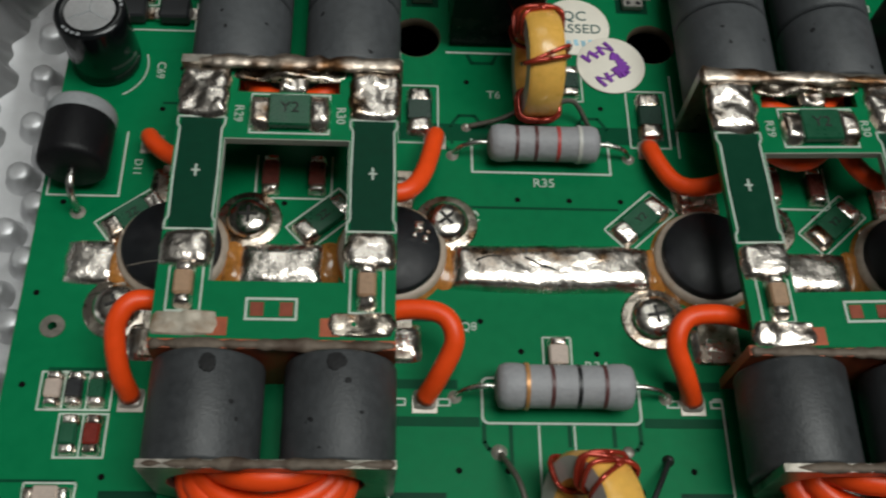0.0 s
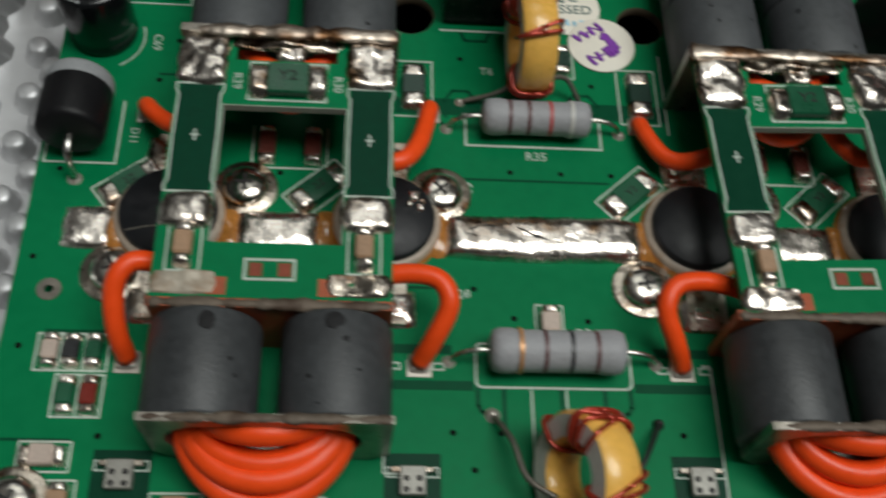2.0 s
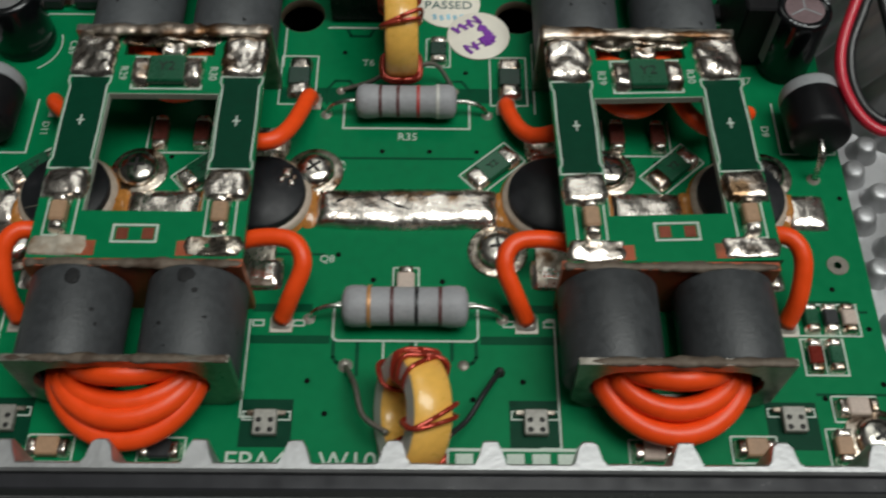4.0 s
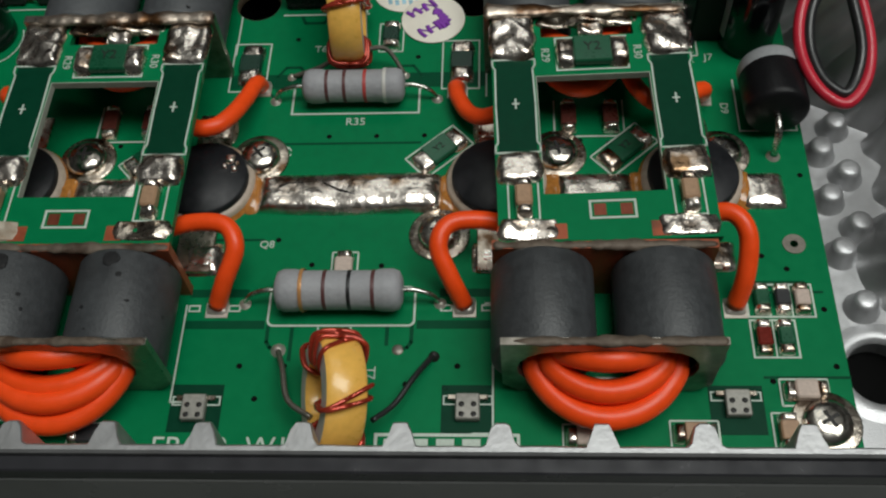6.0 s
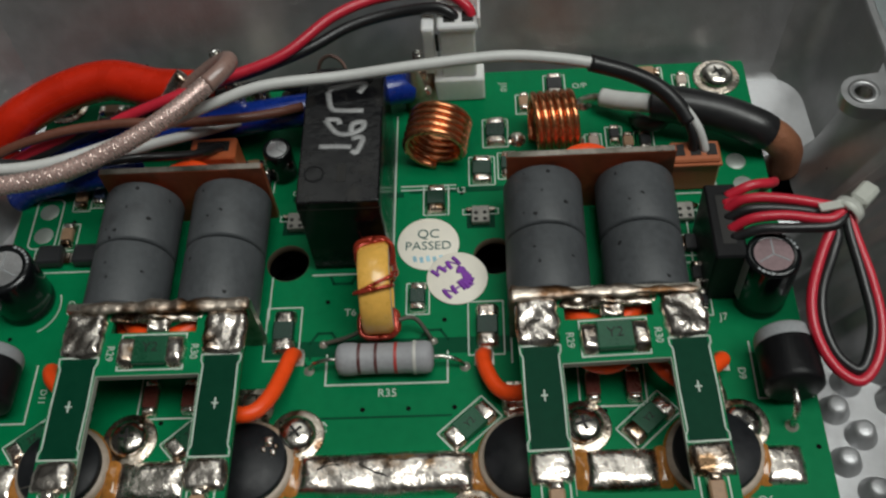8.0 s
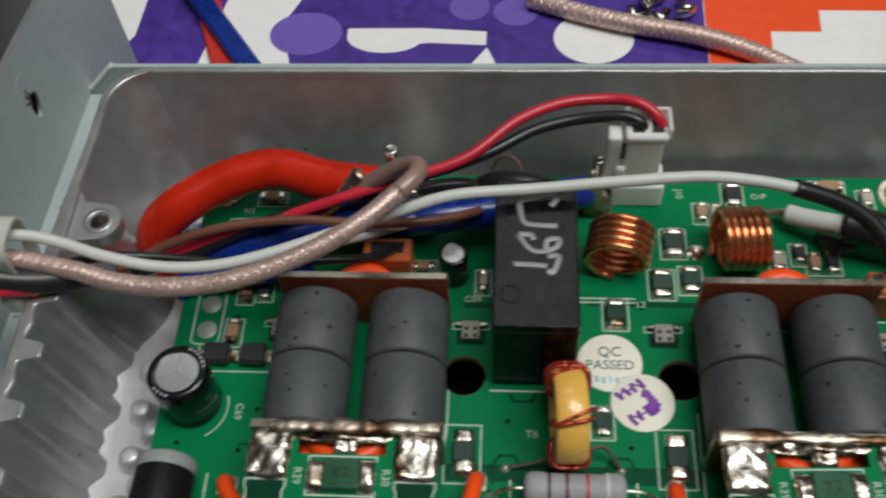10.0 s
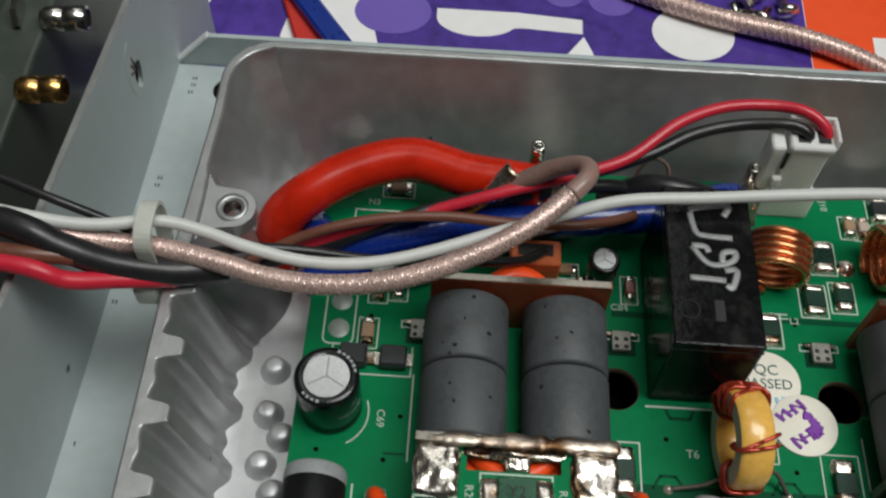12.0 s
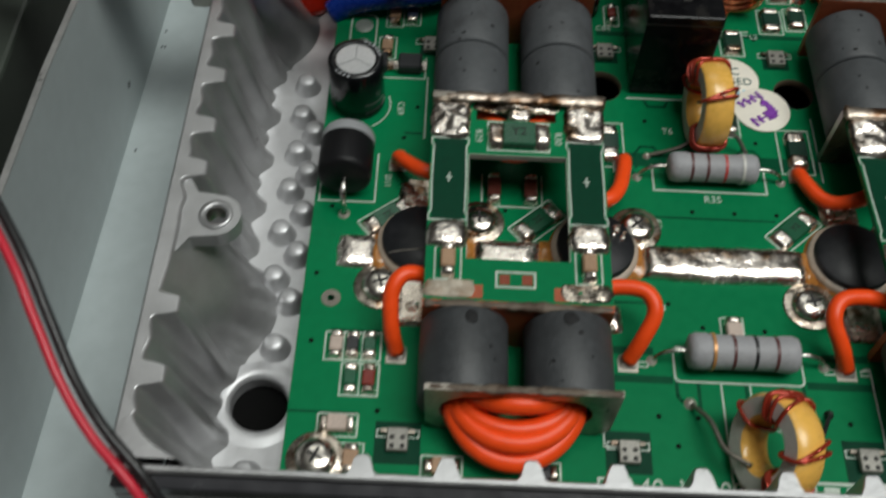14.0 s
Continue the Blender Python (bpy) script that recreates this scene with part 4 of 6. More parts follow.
# orange links between board and transformers
LINKS = [[(sg * x + (0.08 if sg > 0 else 0), y, z) for x, y, z in pts] for sg in (-1, 1) for pts in (
    [(1.60, -3.24, 0.04), (1.44, -3.06, 0.40), (1.28, -2.74, 0.68), (1.42, -2.46, 0.78), (1.85, -2.38, 0.74), (2.4, -2.45, 0.62)],
    [(5.08, -3.26, 0.04), (5.16, -3.05, 0.45), (5.17, -2.66, 0.80), (4.98, -2.40, 0.90), (4.6, -2.36, 0.75), (4.2, -2.45, 0.6)])]
LINKS += [[(-1.46, 0.52, 0.04), (-1.47, 0.38, 0.27), (-1.55, -0.04, 0.42), (-1.66, -0.42, 0.55), (-1.84, -0.68, 0.62), (-2.10, -0.72, 0.62), (-2.38, -0.50, 0.5)],
          [(1.52, 0.44, 0.04), (1.50, 0.32, 0.16), (1.56, 0.04, 0.25), (1.70, -0.25, 0.31), (1.90, -0.39, 0.37), (2.20, -0.42, 0.52), (2.45, -0.30, 0.55)],
          [(-5.26, 0.34, 0.04), (-5.24, 0.26, 0.27), (-5.08, 0.0, 0.46), (-4.80, -0.24, 0.58), (-4.5, -0.2, 0.5)],
          [(5.08, 0.22, 0.04), (5.06, 0.07, 0.34), (4.90, -0.10, 0.50), (4.68, -0.28, 0.60), (4.40, -0.36, 0.55), (4.12, -0.16, 0.60), (3.95, 0.2, 0.62)]]
for k, pts in enumerate(LINKS):
    w = single("wire_link", tube(B(), pts, 0.122, 14, 6), ORANGE, (0, 0, 0), "stiff orange silicone wire bent up from a soldered pad", "wire", "orange wire links")
    px, py, _ = pts[0]
    part("solder_joint", blob(B(), (px, py, 0.002), 0.30, 0.28, 0.07, seed=k, n=8), TINPAD, w)
    part("tinned_pad", box(B(), (px, py - 0.06, 0.008), (0.30, 0.22, 0.012)), TINPAD, w)

# ---- transistors, solder tracks, screws ----
for i, x in enumerate((-4.80, -2.02, 2.10, 4.80)):
    q = thing("power_transistor", (x, -1.30, 0), "round radio power transistor with a black ceramic lid", "transistor", "power transistors")
    part("flange", lathe(B(), [(0.70, 0.0), (0.70, 0.10), (0.66, 0.14), (0.60, 0.15)], n=40), BERYLLIA, q)
    part("lid", lathe(B(), [(0.62, 0.10), (0.62, 0.22), (0.59, 0.26), (0.0, 0.275)], n=40), CERAMIC, q)
    part("flux_ring", lathe(B(), [(0.74, 0.0), (0.70, 0.06), (0.63, 0.12)], n=40), FLUX, q)
    part("lead_tab", box(B(), (0, -1.05, 0.06), (0.52, 0.8, 0.05), 0.01), SOLDER_DULL, q)
    part("lead_tab", box(B(), (0, 0.92, 0.06), (0.52, 0.65, 0.05), 0.01), SOLDER_DULL, q)
    if i == 1:
        for sx, sy, ss in ((0.34, 0.30, 0.14), (0.42, 0.12, 0.09), (0.28, 0.16, 0.07), (0.46, 0.22, 0.06)):
            part("solder_spatter", blob(B(), (sx, sy, 0.262), ss, ss * 1.2, 0.04, seed=int(sx * 100), n=8, rough=0.8), SOLDER, q)
    if i == 0:
        part("lid_scratch", tube(B(), [(-0.50, -0.34, 0.262), (-0.25, -0.28, 0.268), (0.03, -0.24, 0.272)], 0.010, 5, 4), LEAD_DULL, q)


def solder_track(name, x0, x1, y0, y1, h, seed, material=SOLDER, label="lumpy tinned copper track on the board", n=20):
    bm = B()
    nx, ny = int(max(8, (x1 - x0) * 16)), n
    grid = []
    for i in range(nx + 1):
        row = []
        for j in range(ny + 1):
            u, v = 2 * i / nx - 1, 2 * j / ny - 1
            x, y = x0 + (x1 - x0) * i / nx, y0 + (y1 - y0) * j / ny
            w = noise.noise(Vector((x * 0.9 + seed, y * 1.6, seed)))
            w2 = noise.noise(Vector((x * 3.6, y * 4.2 + seed, seed + 4)))
            e = min((1 - abs(u)) * (x1 - x0) / 2, (1 - abs(v)) * (y1 - y0) / 2)
            k = math.sqrt(max(0.0, 1 - (1 - min(1.0, e / (0.42 * min(x1 - x0, y1 - y0)))) ** 2))
            xx = (x0 + x1) / 2 + (x - (x0 + x1) / 2) * (1 - 0.10 * v * v * min(1.0, 0.6 / (x1 - x0)))
            yy = (y0 + y1) / 2 + (y - (y0 + y1) / 2) * (1 - 0.10 * u ** 4)
            row.append(bm.verts.new((xx + 0.03 * w2 * abs(u) ** 6, yy + 0.035 * w * abs(v) ** 6, 0.004 + h * k * (1 + 0.26 * w + 0.15 * w2))))
        grid.append(row)
    for i in range(nx):
        for j in range(ny):
            bm.faces.new((grid[i][j], grid[i + 1][j], grid[i + 1][j + 1], grid[i][j + 1])).smooth = True
    return single(name, bm, material, (0, 0, 0), label, "solder track", "solder tracks")


main_track = solder_track("solder_track", -1.28, 1.36, -1.80, -1.12, 0.17, 1.7)
for pts in ([(-0.32, -1.36), (-0.12, -1.47), (0.0, -1.51), (0.30, -1.65)], [(-0.95, -1.42), (-0.80, -1.36), (-0.62, -1.35)]):
    part("scratch", tube(B(), [(x, y, 0.125 + 0.05 * (1 - abs(y + 1.46) / 0.34)) for x, y in pts], 0.012, 5, 4), DARK_SLOT, main_track, "dark scratch in the solder")
solder_track("solder_track", -6.14, -5.48, -1.78, -1.16, 0.10, 5.1)
solder_track("solder_track", 5.42, 6.06, -1.78, -1.16, 0.10, 8.3)
solder_track("solder_track", -3.98, -2.85, -1.82, -1.16, 0.14, 12.2)
solder_track("solder_track", 2.90, 4.02, -1.82, -1.16, 0.14, 15.2)
for i, (x, y) in enumerate(((-1.92, -2.50), (-4.95, -2.52), (2.05, -2.48), (4.98, -2.50), (2.05, -0.36), (-4.92, -0.30), (-2.0, -0.30), (4.82, -0.35))):
    solder_track("solder_pad", x - 0.29, x + 0.29, y - 0.26, y + 0.24, 0.09, 20 + i * 3.3, SOLDER if y < -1 else SOLDER_DULL, "solder-flooded copper pad on the board", 10)
for i, (x, y) in enumerate(((-1.36, -1.45), (1.42, -1.45), (-2.82, -1.45), (2.88, -1.45), (-4.05, -1.45), (4.06, -1.45), (-5.45, -1.45), (5.46, -1.45))):
    single("flux_patch", blob(B(), (0, 0, 0), 0.26, 0.66, 0.10, seed=i, n=8, rough=0.6), FLUX, (x, y, 0.004), "amber flux residue beside a transistor", "flux residue", "flux patches")


def screw(x, y, rz, z=0.0, r=0.29):
    s = thing("pan_head_screw", (x, y, z), "shiny cross-head screw with a tinned washer", "screw", "board screws", rz=rz)
    part("washer", lathe(B(), [(0.42, 0.0), (0.42, 0.02), (0.40, 0.03), (0.12, 0.03)], n=32), SOLDER_DULL, s)
    part("head", lathe(B(), [(r, 0.03), (r + 0.01, 0.07), (r - 0.02, 0.13), (r - 0.09, 0.175), (r - 0.18, 0.19), (0.0, 0.195)], n=32), SCREW, s)
    c = B()
    box(c, (0, 0, 0.187), (0.24, 0.045, 0.03), 0.005)
    box(c, (0, 0, 0.186), (0.045, 0.24, 0.03), 0.005)
    part("cross_recess", c, DARK_SLOT, s)


for x, y, rz in ((-5.40, -2.10, 20), (-3.88, -0.82, 0), (-1.32, -0.82, 40), (1.32, -2.14, 10), (5.24, -0.84, 50), (2.96, -0.80, 15), (6.05, -4.86, 30), (-6.12, -4.98, 65), (5.90, 6.00, 25), (-6.28, 6.02, 10)):
    screw(x, y, rz)


# ---- axial parts ----
def axial_resistor(x, y, l, r, z, bands, lead, label, hole_r):
    t = thing("axial_resistor", (x, y, 0), label, "resistor", "grey axial resistors")
    h = l / 2
    prof = [(0.0, -h), (r * 0.55, -h), (r * 0.90, -h + 0.04), (r, -h + 0.12), (r, -h + 0.26), (r * 0.93, -h + 0.36), (r * 0.93, h - 0.36), (r, h - 0.26), (r, h - 0.12), (r * 0.90, h - 0.04), (r * 0.55, h), (0.0, h)]
    part("body", lathe(B(), prof, (0, 0, z), (1, 0, 0), 32), GREYRES, t)
    for bx, m in bands:
        rr = r * 0.93 + 0.006 if abs(bx) < h - 0.36 else r + 0.004
        part("colour_band", lathe(B(), [(rr, -0.025), (rr + 0.002, 0), (rr, 0.025)], (bx, 0, z), (1, 0, 0), 32), m, t)
    for sg in (-1, 1):
        part("lead", tube(B(), [(sg * (h - 0.02), 0, z), (sg * (h + 0.15), 0, z), (sg * (lead - 0.12), -0.02, z * 0.72), (sg * lead, -0.04, 0.02)], 0.035, 8, 5), LEAD, t)
        part("solder_joint", lathe(B(), [(0.085, 0.0), (0.06, 0.02), (0.040, 0.05), (0.0, 0.06)], (sg * lead, -0.04, 0), n=14), TINPAD, t)
    return t


axial_resistor(0.0, 0.30, 1.50, 0.255, 0.28, ((-0.38, BAND_BROWN), (-0.12, BAND_BROWN), (0.18, BAND_RED), (0.47, BAND_GREY)), 1.22, "grey axial power resistor with faint colour bands", 0)
axial_resistor(0.06, -3.16, 1.66, 0.28, 0.30, ((-0.47, BAND_GOLD), (-0.17, BAND_BROWN), (0.15, BAND_BLACK), (0.46, BAND_BROWN)), 1.30, "grey axial power resistor with gold, brown and black bands", 0)
silk_rect(-0.95, 0.0, 0.95, 0.55, 0.03, gaps=("t",))
part("silkscreen_outline", plate(B(), rect(-0.92, -3.54, 1.04, -2.94, 0.09), [rect(-0.892, -3.512, 1.012, -2.968, 0.07)], T0, T0 + 0.006), SILK, board)
part("solder_joint", lathe(B(), [(0.075, 0.0), (0.055, 0.014), (0.0, 0.018)], (0.83, -3.87, BZ), n=14), LEAD_DULL, board)
for px in (-1.64, 1.71):
    for sx in (-1, 1):
        silk_rect(px + sx * 0.27 - 0.07, -3.31, px + sx * 0.27 + 0.07, -3.23, 0.02)
line_part([(-1.55, 0.62), (-1.22, 0.30)], 0.05, MASK_TRACE)


def fat_diode(x, y, label):
    t = thing("power_diode", (x, y, 0), label, "diode", "power diodes")
    part("body", lathe(B(), [(0.0, -0.46), (0.38, -0.46), (0.43, -0.42), (0.44, -0.34), (0.44, 0.40), (0.42, 0.45), (0.36, 0.47), (0.0, 0.47)], (0, 0, 0.50), (0, 1, -0.06), 36), BLACK_EPOXY, t)
    part("cathode_band", lathe(B(), [(0.444, 0.24), (0.446, 0.30), (0.445, 0.40), (0.425, 0.452), (0.40, 0.465)], (0, 0, 0.50), (0, 1, -0.06), 36), GREY_BAND, t, "grey cathode band")
    part("lead", tube(B(), [(0, -0.40, 0.50), (0, -0.58, 0.50), (0, -0.72, 0.40), (0, -0.78, 0.12), (0, -0.79, 0.0)], 0.05, 10, 5), LEAD, t)
    part("solder_joint", lathe(B(), [(0.10, 0.0), (0.08, 0.02), (0.055, 0.05)], (0, -0.79, 0), n=16), TINPAD, t)


fat_diode(-6.09, 0.04, "thick black axial diode with a grey end band")
fat_diode(5.98, -0.08, "thick black axial diode with a grey end band")
silk_rect(-6.53, -0.50, -5.61, 0.52, 0.025, gaps=("t",))
silk_rect(5.58, -0.42, 6.38, 0.55, 0.025, gaps=("t",))


def toroid(at, axis, label, turns, R=0.72, r_in=0.38, w=0.47):
    """A flat-sided ring core; turns are (angle, lean) seen along the axis, 0 towards the front, 90 upwards."""
    t = thing("toroid_choke", (at[0], at[1], 0), label, "choke", "toroid chokes")
    z = at[2]
    a = Vector(axis).normalized()
    up = (Vector((0, 0, 1)) - a * a.z).normalized()
    fwd = a.cross(up)
    if fwd.y > 0:
        fwd = -fwd
    e = 0.05
    ring = [(r_in, -w / 2 + e), (r_in, w / 2 - e), (r_in + e, w / 2), (R - e, w / 2), (R, w / 2 - e), (R, -w / 2 + e), (R - e, -w / 2), (r_in + e, -w / 2)]
    part("core", lathe(B(), ring[3:7], (0, 0, z), axis, 56), YELLOW, t)
    part("core_bore", lathe(B(), [ring[7], ring[0], ring[1], ring[2]], (0, 0, z), axis, 56), YELLOW, t)
    for q in ((ring[6], ring[7]), (ring[2], ring[3])):
        part("core_side", lathe(B(), list(q), (0, 0, z), axis, 56), CORE_SIDE, t, "pale grey flat side of the core")
    k = 0.029
    for j, (deg, lean) in enumerate(turns):
        for i, off in enumerate((-0.5, 0.5)):
            aa = radians(deg) + off * 0.10
            rc, hr, hw = (R + r_in) / 2, (R - r_in) / 2 + k + 0.018 * ((i + j) % 3), w / 2 + k + 0.022 * ((i + 2 * j) % 3)
            loop = []
            for q in range(17):
                b = 2 * math.pi * q / 16
                c, s = math.cos(b), math.sin(b)
                rr, hh = rc + hr * math.copysign(abs(c) ** 0.55, c), hw * math.copysign(abs(s) ** 0.55, s)
                tw = aa + (lean + (0.22, -0.16, 0.05)[(i + j) % 3]) * hh / w
                loop.append(Vector((0, 0, z)) + rr * (math.cos(tw) * fwd + math.sin(tw) * up) + hh * a)
            part("winding_turn", tube(B(), loop, k, 8, 3), ENAMEL, t)
    return t


t6 = toroid((-0.10, 1.27, 0.76), (1.0, 0.06, -0.03), "small yellow toroid core wound with red enamelled wire", ((132, 0.1), (146, -0.25), (60, 0.05), (-24, 0.1), (-33, -0.1), (196, 0.2)))
for pts in ([(-0.25, 0.85, 0.35), (-0.55, 0.75, 0.2), (-1.02, 0.72, 0.02)], [(0.12, 0.8, 0.5), (0.45, 0.95, 0.35), (0.72, 0.72, 0.02)]):
    part("wire_end", tube(B(), [(x + 0.10, y - 1.27, z) for x, y, z in pts], 0.035, 8, 6), LEAD_DULL, t6)
    x, y, z = pts[-1]
    part("solder_joint", lathe(B(), [(0.075, 0.0), (0.05, 0.03), (0.03, 0.06), (0.0, 0.065)], (x + 0.10, y - 1.27, 0), n=14), TINPAD, t6)
t7 = toroid((0.18, -4.80, 0.74), (1.0, 0.17, -0.40), "small yellow toroid core with twisted red wires beside the rim", ((122, 0.1), (132, -0.15), (59, 0.12), (0, 0.3), (-12, -0.1), (200, 0.1)))
for pts, mtl in (([(-0.10, -5.0, 0.5), (-0.42, -4.75, 0.45), (-0.55, -4.3, 0.35), (-0.72, -3.88, 0.02)], LEAD_DULL), ([(0.62, -5.0, 0.42), (0.86, -4.74, 0.30), (1.08, -4.36, 0.24), (1.30, -3.97, 0.06)], BLACK_WIRE)):
    part("wire_end", tube(B(), [(x - 0.18, y + 4.80, z) for x, y, z in pts], 0.036, 8, 6), mtl, t7)
    x, y, z = pts[-1]
    part("solder_joint", lathe(B(), [(0.10, 0.0), (0.07, 0.03), (0.04, 0.07), (0.0, 0.075)] if mtl is LEAD_DULL else [(0.075, 0.0), (0.06, 0.05), (0.0, 0.12)], (x - 0.18, y + 4.80, 0), n=14), TINPAD if mtl is LEAD_DULL else DARK_SLOT, t7)


def can_capacitor(x, y, r, h, label, stripe=True, tops=CAP_ALU, name="electrolytic_capacitor"):
    t = thing(name, (x, y, 0), label, "capacitor", "can capacitors")
    part("sleeve", lathe(B(), [(r * 0.9, 0.0), (r, 0.04), (r, 0.12), (r * 0.95, 0.17), (r, 0.23), (r, h - 0.05), (r * 0.97, h - 0.01), (r * 0.80, h + 0.005), (r * 0.70, h - 0.015)], n=40), BLACK_CAN, t)
    part("top", lathe(B(), [(r * 0.72, h - 0.014), (0.0, h - 0.014)], n=40), tops, t, "scored aluminium vent top")
    k = B()
    for a in (90, 210, 330):
        box(k, (r * 0.32 * math.cos(radians(a)), r * 0.32 * math.sin(radians(a)), h - 0.011), (r * 0.64, 0.022, 0.006), rz=a)
    part("vent_score", k, GREY_BAND, t)
    if stripe:
        s = B()
        n = 8
        va, vb = [], []
        for i in range(n + 1):
            a = radians(150 + 55 * i / n)
            va.append(s.verts.new(((r + 0.004) * math.cos(a), (r + 0.004) * math.sin(a), 0.24)))
            vb.append(s.verts.new(((r + 0.004) * math.cos(a), (r + 0.004) * math.sin(a), h - 0.05)))
        for i in range(n):
            s.faces.new((va[i], va[i + 1], vb[i + 1], vb[i])).smooth = True
        part("polarity_stripe", s, GREY_BAND, t)
        bars = B()
        for a0, n in ((225, 4), (15, 6)):
            for i in range(n):
                a = radians(a0 + 11 * i)
                box(bars, ((r * 0.88) * math.cos(a), (r * 0.88) * math.sin(a), h + 0.002), (0.035 + 0.012 * (i % 2), 0.05, 0.006), rz=a0 + 11 * i)
        part("print_bar", bars, GREY_BAND, t)
    return t


can_capacitor(-6.05, 1.70, 0.47, 1.06, "black electrolytic capacitor with a scored silver top")
line_part([(-6.05 + 0.57 * math.cos(radians(a)), 1.62 + 0.57 * math.sin(radians(a))) for a in range(-60, 25, 8)], 0.022, SILK, "silkscreen_arc")
can_capacitor(5.86, 1.32, 0.41, 1.26, "black electrolytic capacitor with a pinkish vent top", tops=mat("pinkish_vent_aluminium", (0.30, 0.21, 0.22), 0.4, metal=0.6, var=0.15, scale=5))
can_capacitor(-1.95, 4.18, 0.25, 0.72, "small black electrolytic capacitor", stripe=False)

# ---- relay ----
rl = thing("relay", (-0.60, 3.48, 0), "black box relay with silver marker strokes on its lid", "relay")
part("housing", box(B(), (0, 0, 0.95), (1.28, 2.70, 1.86), 0.03, seg=2), BLACK_RELAY, rl)
part("lid_seam", box(B(), (0, 0, 1.70), (1.29, 2.71, 0.02)), DARK_SLOT, rl)
part("vent_slot", box(B(), (0.04, -0.80, 1.882), (0.14, 0.34, 0.01)), DARK_SLOT, rl)
part("moulded_ring", plate(B(), circle(-0.39, -0.80, 0.16, 24), [circle(-0.39, -0.80, 0.13, 24)], 1.88, 1.888), BLACK_EPOXY, rl)
for pts in ([(-0.23, 0.78), (-0.16, 0.42), (0.01, 0.36), (0.37, 0.34)], [(-0.24, 0.80), (-0.12, 0.86), (0.33, 0.93), (0.35, 0.86), (0.27, 0.72)],
            [(-0.24, 0.17), (-0.06, -0.09), (0.13, -0.14), (0.35, -0.05), (0.38, 0.10), (0.21, 0.07), (0.18, -0.11)], [(-0.24, 0.18), (-0.05, 0.17), (0.0, 0.07)],
            [(-0.31, -0.37), (-0.05, -0.38), (0.21, -0.40)], [(0.20, -0.23), (0.38, -0.22), (0.29, -0.51), (0.21, -0.47)]):
    b = tube(B(), [(x - 0.04, y + 0.10, 1.882) for x, y in pts], 0.056, 6, 4)
    bmesh.ops.scale(b, vec=(1, 1, 0.25), space=Matrix.Translation((0, 0, -1.882)), verts=b.verts)
    part("marker_stroke", b, MARKER, rl)
line_part([(-1.28, 2.02), (0.08, 2.02)], 0.03, SILK, "silkscreen_line")


# ---- air coils ----
def air_coil(at, axis, n, R, k, pitch, label):
    t = thing("air_coil", (at[0], at[1], 0), label, "coil", "air coils")
    m = Matrix.Translation((0, 0, at[2])) @ frame_from(axis)
    pts = []
    steps = 20
    for i in range(n * steps + 1):
        a = 2 * math.pi * i / steps - math.pi / 2
        pts.append(m @ Vector((R * math.cos(a), R * math.sin(a), pitch * (i / steps - n / 2))))
    part("winding", tube(B(), pts, k, 10, curved=False), COPPER_WIRE, t)
    for q in (pts[-1],):
        part("tail", tube(B(), [q, (q.x * 1.05, q.y * 1.05, q.z * 0.5), (q.x * 1.1, q.y * 1.1, 0.0)], k, 8, 4), COPPER_WIRE, t)
        part("solder_joint", lathe(B(), [(0.16, 0.0), (0.11, 0.05), (0.06, 0.10)], (q.x * 1.1, q.y * 1.1, 0), n=14), SOLDER, t)


air_coil((0.82, 4.46, 0.58), (0.20, 1, 0.10), 5, 0.50, 0.066, 0.135, "bright copper air-wound coil of five turns")
air_coil((2.84, 4.64, 0.57), (1, 0.06, 0), 6, 0.49, 0.062, 0.125, "bright copper air-wound coil lying on its side")

# ---- chip parts on the board ----
def chip(x, y, l, w, body, rz=0.0, h=0.16, outline=True, label="small soldered chip component on the green board", pad=0.28, lumps=True, name="chip_component", group="chip components"):
    t = thing(name, (x, y, 0.004), label, "chip", group, rz=rz)
    chip_parts(t, l, w, h, body, pad, 0.0, lumps, seed=int(abs(x * 31 + y * 17)))
    if outline:
        a, c = l / 2 + 0.06, w / 2 + 0.055
        o = B()
        for cx, cy, sx, sy in ((0, c, 2 * a, 0.022), (0, -c, 2 * a, 0.022), (a, 0, 0.022, 2 * c), (-a, 0, 0.022, 2 * c)):
            box(o, (cx, cy, 0.004), (sx, sy, 0.005))
        part("outline", o, SILK, t)
    return t


CHIP_BROWN = mat("dark_red_brown_chip_body", (0.11, 0.030, 0.022), 0.3, var=0.3, scale=6, coat=0.3)
GREEN_L = "green coated chip resistor soldered at a slant"
for x, y, rz in ((1.28, -0.72, 42), (3.92, -0.72, 42), (-5.36, -0.80, 38), (-2.92, -0.78, 42)):
    c = chip(x, y, 0.78, 0.35, CHIP_GREEN, rz, 0.10, label=GREEN_L, pad=0.30)
    text_part("Y2" if x > 0 else "2Z", 0.15, (0, 0, 0.118), c, DARK_SLOT)
for x, y in ((-1.67, 0.95), (1.58, 0.95)):
    chip(x, y, 0.70, 0.34, CHIP_DARK_GREEN, 90, 0.10, outline=False, label="upright green chip resistor with bright solder ends", pad=0.36)
    silk_rect(x - 0.30, y - 0.50, x + 0.26, y + 0.46, 0.022)
for cx in (-3.34, 3.44):
    for dx in (-0.30, 0.31):
        chip(cx + dx, -0.16, 0.50, 0.22, CHIP_BROWN, 90, 0.14, outline=False, label="tarnished copper chip pads under the bridge board", pad=0.2)
    silk_rect(cx - 0.50, -0.48, cx + 0.50, 0.2, 0.025, gaps=("t",))
